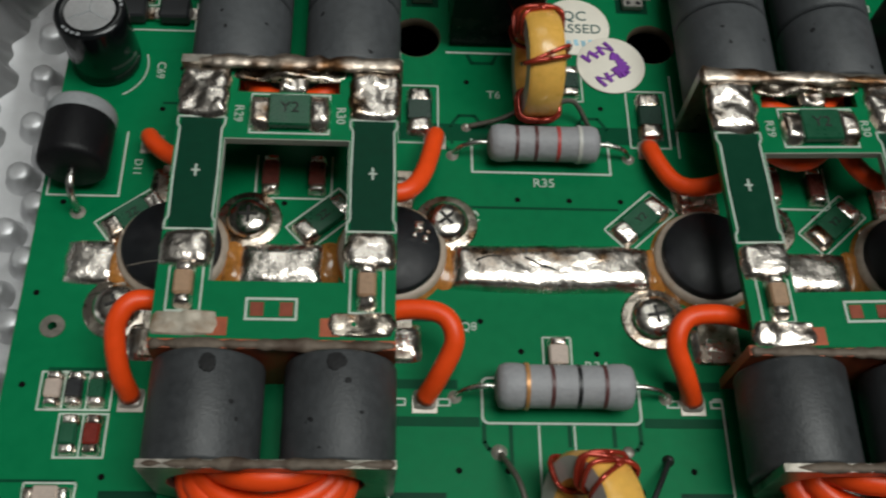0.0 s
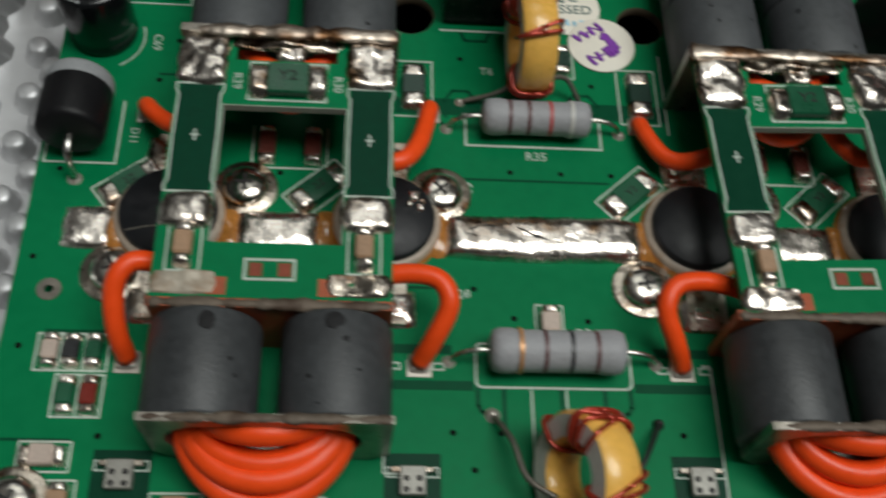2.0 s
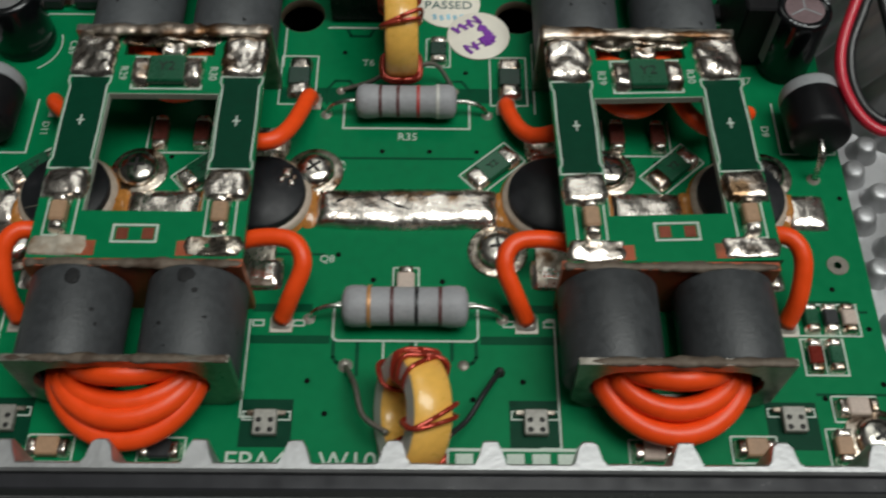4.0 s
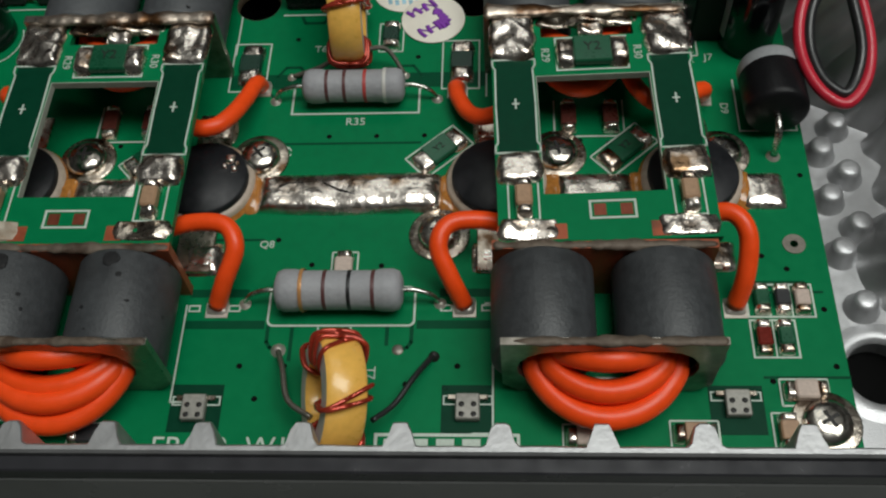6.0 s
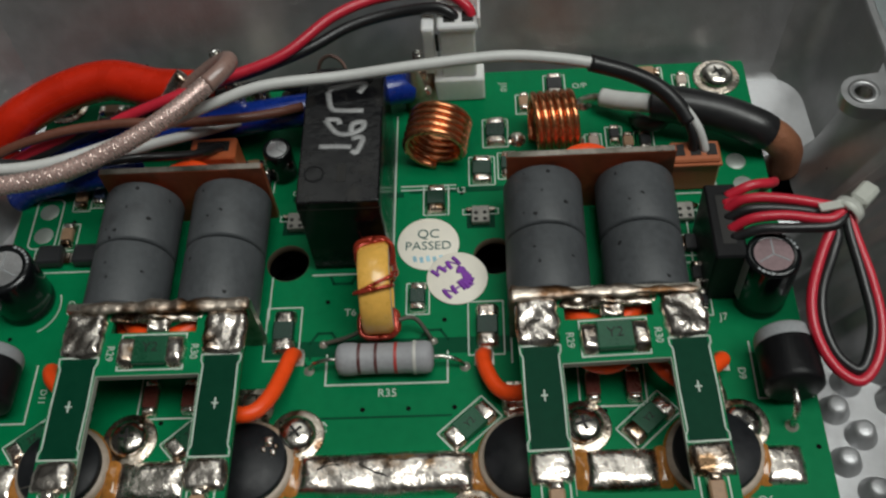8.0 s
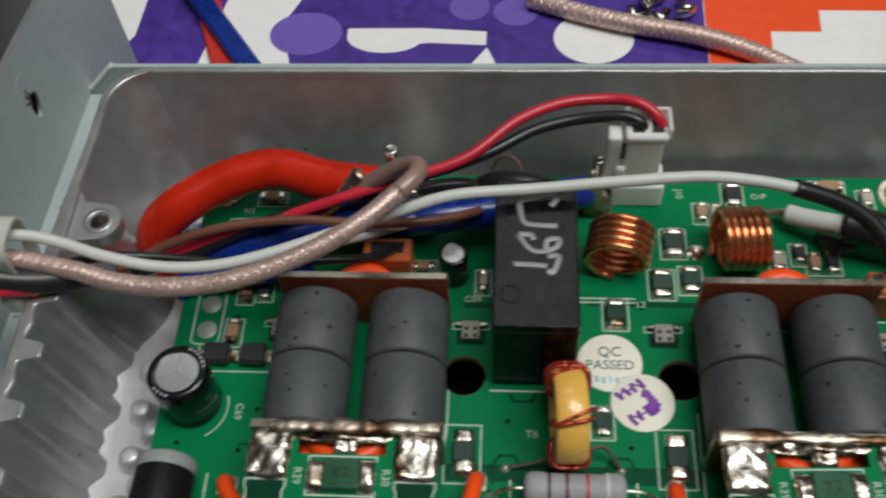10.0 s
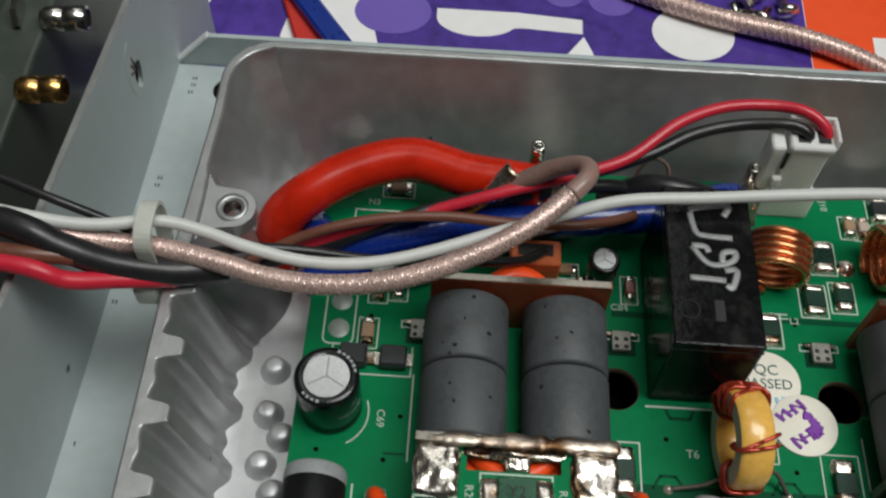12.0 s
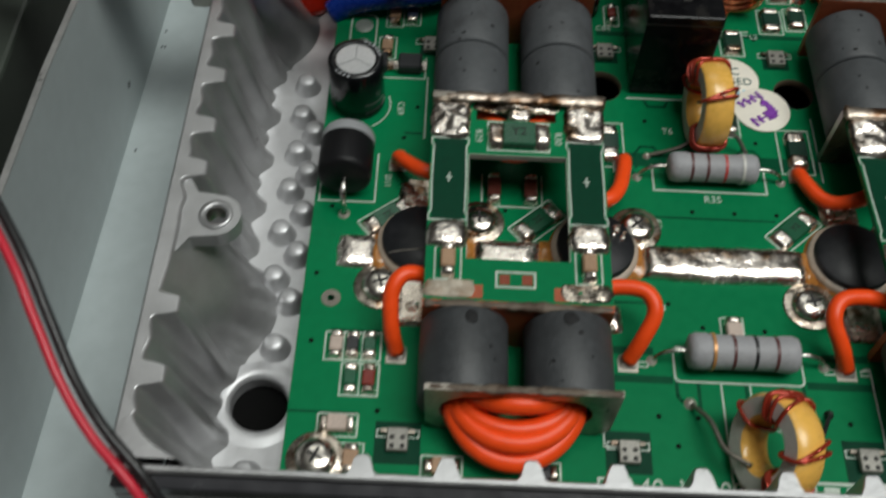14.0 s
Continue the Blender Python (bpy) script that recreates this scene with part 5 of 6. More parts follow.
chip(0.05, -2.68, 0.42, 0.24, CHIP_PALE, 90, 0.14, label="pale chip capacitor beside the lower resistor")
for sg in (-1, 1):
    for dx, body in ((-0.25, CHIP_PALE), (0.0, CHIP_BLACK), (0.26, CHIP_GREEN)):
        chip(sg * (5.74 - dx * 1.0) + (0.02 if sg > 0 else 0), -3.17, 0.38, 0.19, body, 90, 0.11, outline=False, label="one of three small upright chips in a white frame")
    x0 = sg * 5.74
    silk_rect(x0 - 0.42, -3.41, x0 + 0.42, -2.94, 0.024)
    silk_rect(x0 - 0.14, -3.41, x0 + 0.14, -2.94, 0.02, gaps=("t", "b"))
    for dx, body in ((-0.13, CHIP_GREEN), (0.14, CHIP_GLASS)):
        chip(sg * 5.60 - dx * (-1 if sg < 0 else 1), -3.72, 0.42, 0.19, body, 90, 0.11, outline=False, label="small upright chip in a white frame" if body is CHIP_GREEN else "red glass diode soldered upright")
    silk_rect(sg * 5.60 - 0.28, -3.98, sg * 5.60 + 0.28, -3.46, 0.024)
    silk_rect(sg * 5.60, -3.98, sg * 5.60 + 0.001, -3.46, 0.02, gaps=("t", "b", "r"))
    chip(sg * 5.86, -4.45, 0.46, 0.24, CHIP_PALE, 0, 0.14, label="pale chip capacitor near the board corner")
    chip(sg * 5.60 - 0.02, -4.98, 0.40, 0.22, CHIP_TAN, 90, 0.14, label="tan chip capacitor near the front rim")
for x, y, body in ((-4.34, -5.03, CHIP_TAN), (-2.95, -5.06, CHIP_BLACK), (3.19, -5.05, CHIP_PALE), (4.48, -5.0, CHIP_TAN)):
    chip(x, y, 0.46, 0.24, body, 0, 0.13, label="chip capacitor below the orange wire loops")


def perforated_chip(x, y, rz=0):
    t = thing("perforated_chip", (x, y, 0.008), "grey metal chip with four small dark holes", "chip", "perforated chips", rz=rz)
    part("body", box(B(), (0, 0, 0.06), (0.30, 0.34, 0.11), 0.015), PERF, t)
    part("tab", box(B(), (0, 0.14, 0.03), (0.50, 0.07, 0.05), 0.01), SOLDER_DULL, t)
    for hx in (-0.075, 0.075):
        for hy in (-0.11, 0.02):
            part("pit", lathe(B(), [(0.0, 0.118), (0.035, 0.118), (0.04, 0.112)], (hx, hy, 0), n=10), DARK_SLOT, t)
    o = B()
    for cx, cy, sx, sy in ((0, 0.17, 0.62, 0.018), (0, 0.06, 0.62, 0.018), (-0.30, 0.115, 0.018, 0.092), (0.30, 0.115, 0.018, 0.092)):
        box(o, (cx, cy, 0.003), (sx, sy, 0.004))
    part("outline", o, SILK, t)


for x, y in ((-1.68, -4.70), (1.74, -4.68), (-4.98, -4.66), (5.02, -4.62), (-1.63, 3.07), (1.52, 3.07), (-4.80, 3.06), (4.92, 2.98)):
    perforated_chip(x, y)

for x, y, l, w, body, rz in ((0.47, 1.50, 0.46, 0.26, CHIP_DARK_GREEN, 90), (0.76, 3.46, 0.50, 0.32, CHIP_DARK_GREEN, 90), (1.56, 4.06, 0.50, 0.34, CHIP_DARK_GREEN, 90), (2.05, 4.15, 0.46, 0.30, CHIP_DARK_GREEN, 90), (1.82, 4.90, 0.52, 0.34, CHIP_DARK_GREEN, 90),
                            (2.36, 5.56, 0.34, 0.18, CHIP_TAN, 90), (2.60, 5.54, 0.34, 0.18, CHIP_PALE, 90), (2.94, 5.95, 0.46, 0.28, CHIP_BLACK, 90), (3.55, 4.55, 0.34, 0.18, CHIP_PALE, 90), (3.92, 4.70, 0.34, 0.18, CHIP_BLACK, 90),
                            (4.15, 4.52, 0.34, 0.18, CHIP_TAN, 90), (4.45, 4.55, 0.40, 0.20, CHIP_BLACK, 90), (4.62, 6.15, 0.50, 0.22, CHIP_TAN, 0), (5.25, 5.9, 0.30, 0.18, CHIP_PALE, 90), (5.15, 5.55, 0.30, 0.18, CHIP_BLACK, 90),
                            (-5.62, 2.98, 0.42, 0.20, CHIP_TAN, 90), (-5.52, 3.80, 0.42, 0.20, CHIP_TAN, 90), (-5.20, 3.85, 0.40, 0.20, CHIP_BLUE, 90), (-5.35, 5.80, 0.42, 0.22, CHIP_TAN, 0), (-2.25, 4.0, 0.34, 0.18, CHIP_BLACK, 90),
                            (-1.45, 4.05, 0.40, 0.16, CHIP_GLASS, 90), (-2.5, 4.35, 0.34, 0.18, CHIP_TAN, 0), (4.98, 2.35, 0.46, 0.30, CHIP_BLACK, 0), (5.0, 1.75, 0.40, 0.24, CHIP_BLACK, 90), (4.98, 1.25, 0.34, 0.18, CHIP_BLACK, 90)):
    chip(x, y, l, w, body, rz, 0.12)
for x, y in ((-5.18, 2.52), (-5.80, 2.52)):
    t = thing("moulded_diode", (x, y, 0.004), "black moulded surface diode with tinned tabs", "diode", "moulded diodes")
    part("body", box(B(), (0, 0, 0.12), (0.42, 0.36, 0.20), 0.03), CHIP_BLACK, t)
    for sx in (-1, 1):
        part("tab", box(B(), (sx * 0.25, 0, 0.04), (0.12, 0.22, 0.06), 0.01), SOLDER, t)
silk_rect(-6.15, 2.26, -4.90, 2.78, 0.022, gaps=("t",))
part("silkscreen_outline", plate(B(), rect(-6.34, 2.75, -5.84, 3.82, 0.12), [rect(-6.315, 2.775, -5.865, 3.795, 0.10)], T0, T0 + 0.005), SILK, board)
for x, y in ((-6.09, 3.54), (-6.09, 3.04), (5.95, 4.05), (6.0, 3.55)):
    part("pad_ring", lathe(B(), [(0.0, 0.006), (0.15, 0.010), (0.17, 0.0)], (x, y, BZ), n=20), mat("grey_filled_pad", (0.30, 0.33, 0.30), 0.4, metal=0.4, var=0.2, scale=5) if "grey_filled_pad" not in bpy.data.materials else bpy.data.materials["grey_filled_pad"], board)
silk_rect(-6.05, 4.75, -5.2, 5.35, 0.025)
text_part("N3", 0.16, (-5.75, 5.52, T0 + 0.004), board, SILK)
for x, y in ((3.42, 5.52), (2.2, 4.75)):
    part("solder_joint", lathe(B(), [(0.17, 0.0), (0.13, 0.05), (0.08, 0.10), (0.0, 0.12)], (x, y, BZ), n=16), SOLDER, board)


# ---- paper stickers ----
def sticker(name, x, y, r, z, label):
    t = thing(name, (x, y, z), label, "sticker", "paper stickers")
    part("paper", lathe(B(), [(0.0, 0.012), (r - 0.01, 0.012), (r, 0.006), (r, 0.0)], n=48), PAPER, t)
    return t


st = sticker("inspection_sticker", 0.63, 2.56, 0.52, 0.006, "round cream sticker reading QC PASSED")
text_part("QC", 0.25, (0.0, 0.19, 0.016), st, INK_GREEN)
text_part("PASSED", 0.235, (0.0, -0.05, 0.016), st, INK_GREEN)
for i in range(5):
    part("stamp_bar", box(B(), (-0.22 + 0.11 * i, -0.30 - 0.02 * (i % 2), 0.015), (0.06, 0.11, 0.004), rz=10), INK_BLUE, st)
st = sticker("signed_sticker", 1.11, 1.86, 0.50, 0.020, "round cream sticker with purple marker scrawl")
def scrawl(pts, r):
    q = tube(B(), [(x, y, 0.017) for x, y in pts], r, 6, 4)
    bmesh.ops.scale(q, vec=(1, 1, 0.15), space=Matrix.Translation((0, 0, -0.017)), verts=q.verts)
    part("marker_stroke", q, INK_PURPLE, st)


rnd = random.Random(4)
# two slanting rows of marker strokes and a fan of short ones between their ends
for row_x, row_y, n in ((-0.36, 0.10, 4), (-0.16, -0.30, 4)):
    for i in range(n):
        x, y = row_x + 0.115 * i, row_y + 0.075 * i
        dx, dy = -0.055 + rnd.uniform(-0.02, 0.02), 0.065 + rnd.uniform(-0.015, 0.02)
        scrawl([(x - dx, y - dy), (x + rnd.uniform(-0.02, 0.02), y), (x + dx, y + dy)], 0.036)
        if i < n - 1:
            k = rnd.choice((-0.8, 0.0, 0.8))
            scrawl([(x + k * dx, y + k * dy), (x + 0.06 - 0.5 * k * dx, y + 0.04), (x + 0.115 - k * dx, y + 0.075 - k * dy)], 0.018)
for i in range(9):
    a = radians(-62 + 17 * i)
    r0, r1 = rnd.uniform(0.06, 0.12), rnd.uniform(0.20, 0.29)
    scrawl([(0.0 + r0 * math.cos(a), r0 * math.sin(a)), (0.5 * (r0 + r1) * math.cos(a + 0.1), 0.5 * (r0 + r1) * math.sin(a + 0.1)), (r1 * math.cos(a), r1 * math.sin(a))], rnd.uniform(0.028, 0.042))

# ---- connectors ----
wc = thing("plug_connector", (1.14, 6.02, 0), "white nylon two-pin plug in its header", "connector", "connectors")
part("header", box(B(), (0.07, -0.02, 0.28), (0.90, 0.56, 0.56), 0.03), NYLON, wc)
part("plug", box(B(), (0.08, 0.0, 1.15), (0.62, 0.46, 1.20), 0.03), NYLON, wc)
part("latch", box(B(), (-0.42, -0.02, 1.20), (0.22, 0.40, 1.10), 0.03), NYLON, wc)
part("latch_nub", box(B(), (-0.28, -0.26, 0.95), (0.16, 0.10, 0.24), 0.03), NYLON, wc)
part("keyway", box(B(), (-0.27, -0.232, 1.45), (0.06, 0.012, 0.40)), DARK_SLOT, wc)
part("pocket_wall", box(B(), (0.12, 0.30, 1.82), (0.76, 0.06, 0.26), 0.02), NYLON, wc)
part("pocket_wall", box(B(), (0.47, 0.04, 1.82), (0.06, 0.46, 0.26), 0.02), NYLON, wc)
part("plug_rim", box(B(), (0.10, 0.02, 1.74), (0.70, 0.54, 0.14), 0.03), NYLON, wc)
for sx in (-0.04, 0.28):
    part("pin_hole", box(B(), (sx, 0.0, 1.812), (0.20, 0.26, 0.008)), DARK_SLOT, wc)
bc = thing("terminal_connector", (5.10, 3.68, 0), "brown plastic pin header with a plugged wire pair", "connector", "connectors")
part("housing", box(B(), (0, 0, 0.40), (0.80, 0.42, 0.80), 0.03), BROWN_CONN, bc)
part("shroud", box(B(), (0, -0.05, 0.70), (0.84, 0.40, 0.06), 0.01), BROWN_CONN, bc)
for sx in (-0.26, 0.0, 0.26):
    part("socket", box(B(), (sx, 0.02, 0.804), (0.17, 0.24, 0.01)), DARK_SLOT, bc)
silk_rect(4.66, 3.40, 5.54, 3.95, 0.025)
bo = thing("terminal_connector", (-3.05, 4.22, 0), "orange-brown plastic pin header beneath the cables", "connector", "connectors")
part("housing", box(B(), (0, 0, 0.38), (0.80, 0.46, 0.76), 0.03), mat("orange_brown_plastic", (0.50, 0.12, 0.04), 0.42, var=0.12, scale=3), bo)
part("socket", box(B(), (0, 0.03, 0.762), (0.56, 0.22, 0.01)), DARK_SLOT, bo)
bx = thing("black_terminal_block", (5.26, 1.98, 0), "black plastic fan connector standing by a capacitor", "connector", "connectors")
part("housing", box(B(), (0, 0, 0.62), (0.48, 1.36, 1.24), 0.03), BLACK_EPOXY, bx)
part("slot", box(B(), (0, 0, 1.243), (0.20, 0.9, 0.008)), DARK_SLOT, bx)


# ---- cables ----
def cable(name, pts, r, material, label, category="cable", n=12, step=7):
    return single(name, tube(B(), pts, r, n, step), material, (0, 0, 0), label, category, "cables")


red = cable("power_cable", [(-7.28, 4.70, -0.66), (-7.28, 4.82, 0.15), (-6.90, 5.05, 0.62), (-6.10, 5.53, 0.82), (-5.15, 5.78, 0.92), (-4.25, 5.55, 0.90), (-3.60, 5.44, 0.92), (-3.00, 5.36, 0.92)], 0.37, RED_CABLE, "thick red power cable bowed along the back wall", n=20)
part("solder_tail", blob(B(), (-2.85, 5.30, 0.62), 0.8, 0.7, 0.55, seed=3, n=12, rough=0.6), SOLDER, red)
term = thing("solder_terminal", (-2.75, 5.60, 0.004), "soldered brass turret terminal at the cable end", "terminal", "terminals")
part("base", blob(B(), (0.0, -0.05, 0), 1.1, 0.75, 0.70, seed=6, n=12, rough=0.5), SOLDER_DULL, term)
part("post", lathe(B(), [(0.12, 0.0), (0.12, 1.05), (0.09, 1.10), (0.12, 1.14), (0.12, 1.34), (0.06, 1.34), (0.06, 1.2)], (-0.32, 0.30, 0), n=18), NICKEL, term)
t2 = thing("solder_terminal", (0.50, 5.75, 0.004), "soldered turret terminal beside the white plug", "terminal", "terminals")
part("base", blob(B(), (0.0, 0.0, 0), 0.60, 0.62, 0.55, seed=16, n=14, rough=1.0), SOLDER_EDGE, t2)
for bx, by, bz, bs in ((0.10, -0.12, 0.40, 0.20), (-0.12, -0.05, 0.50, 0.18), (0.05, 0.10, 0.55, 0.2)):
    part("solder_lump", blob(B(), (bx, by, bz), bs, bs, 0.16, seed=int(bx * 50), n=8, rough=0.8), SOLDER, t2)
part("post", lathe(B(), [(0.10, 0.0), (0.10, 1.10), (0.05, 1.10), (0.05, 1.0)], (0.0, 0.15, 0), n=16), NICKEL, t2)


def braid(owner, pts, r, turns, k=0.016, step=7):
    """Fine crossed strands wound over a cable."""
    line = spline(pts, step * 3)
    for direction in (1, -1):
        for s0 in range(5):
            path = []
            up = Vector((0.3, 0.2, 1)).normalized()
            for i, q in enumerate(line):
                d = (line[min(i + 1, len(line) - 1)] - line[max(i - 1, 0)]).normalized()
                side = d.cross(up).normalized()
                up = side.cross(d).normalized()
                a = direction * 2 * math.pi * turns * i / len(line) + 2 * math.pi * s0 / 5
                path.append(q + r * (math.cos(a) * side + math.sin(a) * up))
            part("braid_strand", tube(B(), path, k, 4, curved=False), STRAND, owner)


CO = [(-13.5, 3.6, 2.9), (-11.6, 3.15, 2.75), (-9.73, 3.0, 2.3), (-8.66, 3.10, 2.0), (-7.71, 2.97, 1.9), (-7.02, 2.83, 1.8), (-6.15, 2.76, 1.8), (-5.13, 2.86, 1.9), (-4.06, 3.22, 2.1), (-3.24, 3.68, 2.3), (-2.72, 4.15, 2.4)]
coax = cable("coax_cable", CO, 0.15, BRAID, "silver-pink braided coax cable looped over the transformers", n=16)
STRAND = mat("silver_braid_strands", (0.88, 0.72, 0.66), 0.25, metal=0.8, var=0.15, scale=8)
braid(coax, CO, 0.150, 30, 0.013)
part("bent_end", tube(B(), [(-2.72, 4.15, 2.4), (-2.45, 4.50, 2.42), (-2.50, 4.82, 2.25), (-2.85, 5.02, 1.9), (-3.30, 5.06, 1.5), (-3.72, 5.02, 1.15)], 0.15, 14, 7), COAX_BROWN, coax, "brown translucent coax jacket")
part("ferrule", tube(B(), [(-3.46, 5.21, 1.50), (-3.65, 5.08, 1.36), (-3.88, 4.93, 1.14)], 0.19, 14, 4, taper=lambda u: 1 - 0.25 * u), SOLDER, coax, "bright soldered ferrule")
part("bared_strands", tube(B(), [(-3.84, 4.96, 1.16), (-4.02, 4.84, 1.02), (-4.25, 4.78, 0.9)], 0.10, 8, 4), BRASS, coax, "bare copper strands")
cable("white_wire", [(-13.5, 3.5, 3.1), (-11.5, 3.12, 2.95), (-9.63, 3.08, 2.5), (-8.58, 3.34, 2.3), (-7.98, 3.36, 2.1), (-7.31, 3.22, 1.95), (-6.49, 3.16, 1.75), (-5.66, 3.24, 1.66), (-4.82, 3.47, 1.66), (-3.63, 3.90, 1.75), (-2.68, 4.10, 2.02),
                     (-1.84, 4.28, 2.18), (-0.58, 4.46, 2.12), (0.68, 4.55, 2.2), (1.96, 4.66, 2.2), (2.81, 4.66, 2.1), (3.45, 4.60, 2.0)], 0.095, WHITE_WIRE, "white wire running across the relay lid", n=12)
cable("wire_sleeve", [(3.38, 4.61, 2.01), (4.01, 4.54, 1.8), (4.47, 4.41, 1.6), (4.78, 4.19, 1.4), (4.98, 3.96, 1.2)], 0.14, BLACK_WIRE, "black heat-shrink sleeve over the white wire")
cable("white_wire", [(4.72, 4.22, 1.46), (4.92, 4.10, 1.36), (5.12, 3.88, 1.15), (5.24, 3.72, 0.85), (5.25, 3.70, 0.7)], 0.075, WHITE_WIRE, "thin white wire entering the brown header")
cable("black_wire", [(4.98, 3.96, 1.2), (5.06, 3.80, 1.0), (5.08, 3.70, 0.7)], 0.085, BLACK_WIRE, "thin black wire entering the brown header")
cable("black_wire", [(-9.6, 2.9, 2.1), (-8.6, 3.02, 1.78), (-7.42, 3.38, 1.66), (-6.61, 3.50, 1.5), (-5.73, 3.48, 1.42), (-4.85, 3.46, 1.42), (-3.99, 3.55, 1.40), (-3.31, 3.81, 1.1), (-2.95, 4.15, 0.85), (-2.9, 4.22, 0.75)], 0.075, BLACK_WIRE, "thin black wire under the coax loop")
cable("brown_wire", [(-7.6, 3.80, 0.6), (-6.61, 4.09, 1.05), (-5.61, 4.34, 1.2), (-4.52, 4.44, 1.25), (-3.51, 4.39, 1.25), (-2.6, 4.38, 1.3), (-1.95, 4.60, 1.15), (-1.5, 4.85, 1.0)], 0.085, BROWN_WIRE, "brown wire in the bundle behind the transformers")
cable("red_wire", [(-7.2, 3.95, 0.5), (-5.94, 4.34, 0.9), (-4.84, 4.63, 1.05), (-3.73, 4.86, 1.35), (-2.63, 5.13, 1.55), (-1.73, 5.43, 1.7), (-0.92, 6.05, 1.9), (-0.18, 6.40, 1.95), (0.58, 6.50, 1.95), (1.10, 6.35, 2.02), (1.42, 6.15, 1.9), (1.50, 6.04, 1.7)], 0.095, RED_WIRE, "red wire arching into the white plug")
cable("black_wire", [(-6.9, 3.98, 0.4), (-5.41, 4.46, 0.95), (-4.12, 4.90, 1.15), (-3.19, 5.10, 1.35), (-2.27, 5.27, 1.5), (-1.36, 5.62, 1.6), (-0.63, 6.02, 1.7), (0.11, 6.20, 1.78), (0.86, 6.14, 1.92), (1.14, 6.04, 1.86), (1.18, 6.02, 1.7)], 0.10, BLACK_WIRE, "black wire arching into the white plug")
cable("black_cable", [(-7.4, 3.85, 0.45), (-6.1, 4.28, 0.75), (-4.9, 4.68, 0.95), (-3.9, 5.0, 0.95), (-2.9, 5.2, 1.05), (-2.0, 5.45, 0.95), (-1.45, 5.6, 0.7)], 0.12, BLACK_WIRE, "braided black cable in the bundle")
cable("blue_sleeve", [(-6.74, 5.22, -0.68), (-6.70, 5.12, -0.30), (-6.58, 4.74, 0.08), (-6.20, 4.42, 0.34), (-5.48, 4.50, 0.45), (-4.34, 4.82, 0.5), (-3.19, 4.84, 0.66), (-2.06, 4.92, 0.76), (-1.1, 5.12, 0.70), (-0.08, 5.50, 0.62), (0.30, 5.66, 0.5)], 0.29, BLUE_TUBE, "dark blue sleeved cable passing behind the relay", n=16)
cable("blue_sleeve", [(-6.72, 3.80, 0.02), (-6.4, 3.90, 0.2), (-5.9, 3.95, 0.32), (-5.1, 4.0, 0.40), (-4.4, 4.25, 0.35)], 0.24, BLUE_TUBE, "dark blue sleeved cable under the bundle", n=14)
cable("white_wire", [(-5.6, 3.72, 0.75), (-4.6, 4.01, 0.95), (-3.52, 4.30, 1.0), (-2.6, 4.7, 0.9)], 0.10, WHITE_WIRE, "white wire inside the bundle")
cable("black_cable", [(-1.9, 5.60, 0.35), (-1.3, 5.56, 0.85), (-0.8, 5.45, 0.98), (-0.3, 5.42, 0.85), (0.0, 5.5, 0.5)], 0.20, BLACK_WIRE, "black sleeved cable behind the relay")
hook = cable("bare_wire_hook", [(-1.40, 5.9, 0.5), (-1.27, 6.00, 0.90), (-1.08, 6.02, 1.02), (-0.88, 5.96, 0.90), (-0.80, 5.9, 0.5)], 0.036, COAX_BROWN, "thin brown wire hook behind the relay", n=8)

out = cable("output_coax", [(4.55, 4.92, 0.62), (4.89, 4.83, 0.66), (5.62, 4.60, 0.66), (6.20, 4.36, 0.56), (6.45, 4.30, 0.42)], 0.32, BLACK_WIRE, "black jacketed output coax leaving through the tray wall", n=18)
part("inner_insulator", tube(B(), [(3.75, 5.36, 0.32), (4.05, 5.18, 0.42), (4.55, 4.92, 0.60)], 0.17, 14, 6), WHITE_WIRE, out, "translucent white coax core")
part("centre_pin", tube(B(), [(3.42, 5.52, 0.08), (3.6, 5.45, 0.22), (3.78, 5.35, 0.33)], 0.08, 8, 5), SOLDER, out)
part("bared_shield", tube(B(), [(6.36, 4.33, 0.48), (6.65, 4.28, 0.28), (6.86, 4.30, -0.05), (6.92, 4.34, -0.6)], 0.29, 16, 6), mat("brown_copper_shield", (0.36, 0.15, 0.08), 0.5, metal=0.3, var=0.2, scale=6, bump=0.4, bscale=12), out, "frayed copper shield")
part("side_branch", tube(B(), [(4.85, 4.82, 0.5), (4.62, 4.70, 0.32), (4.40, 4.85, 0.2), (4.35, 5.05, 0.05)], 0.14, 10, 6), BLACK_WIRE, out)

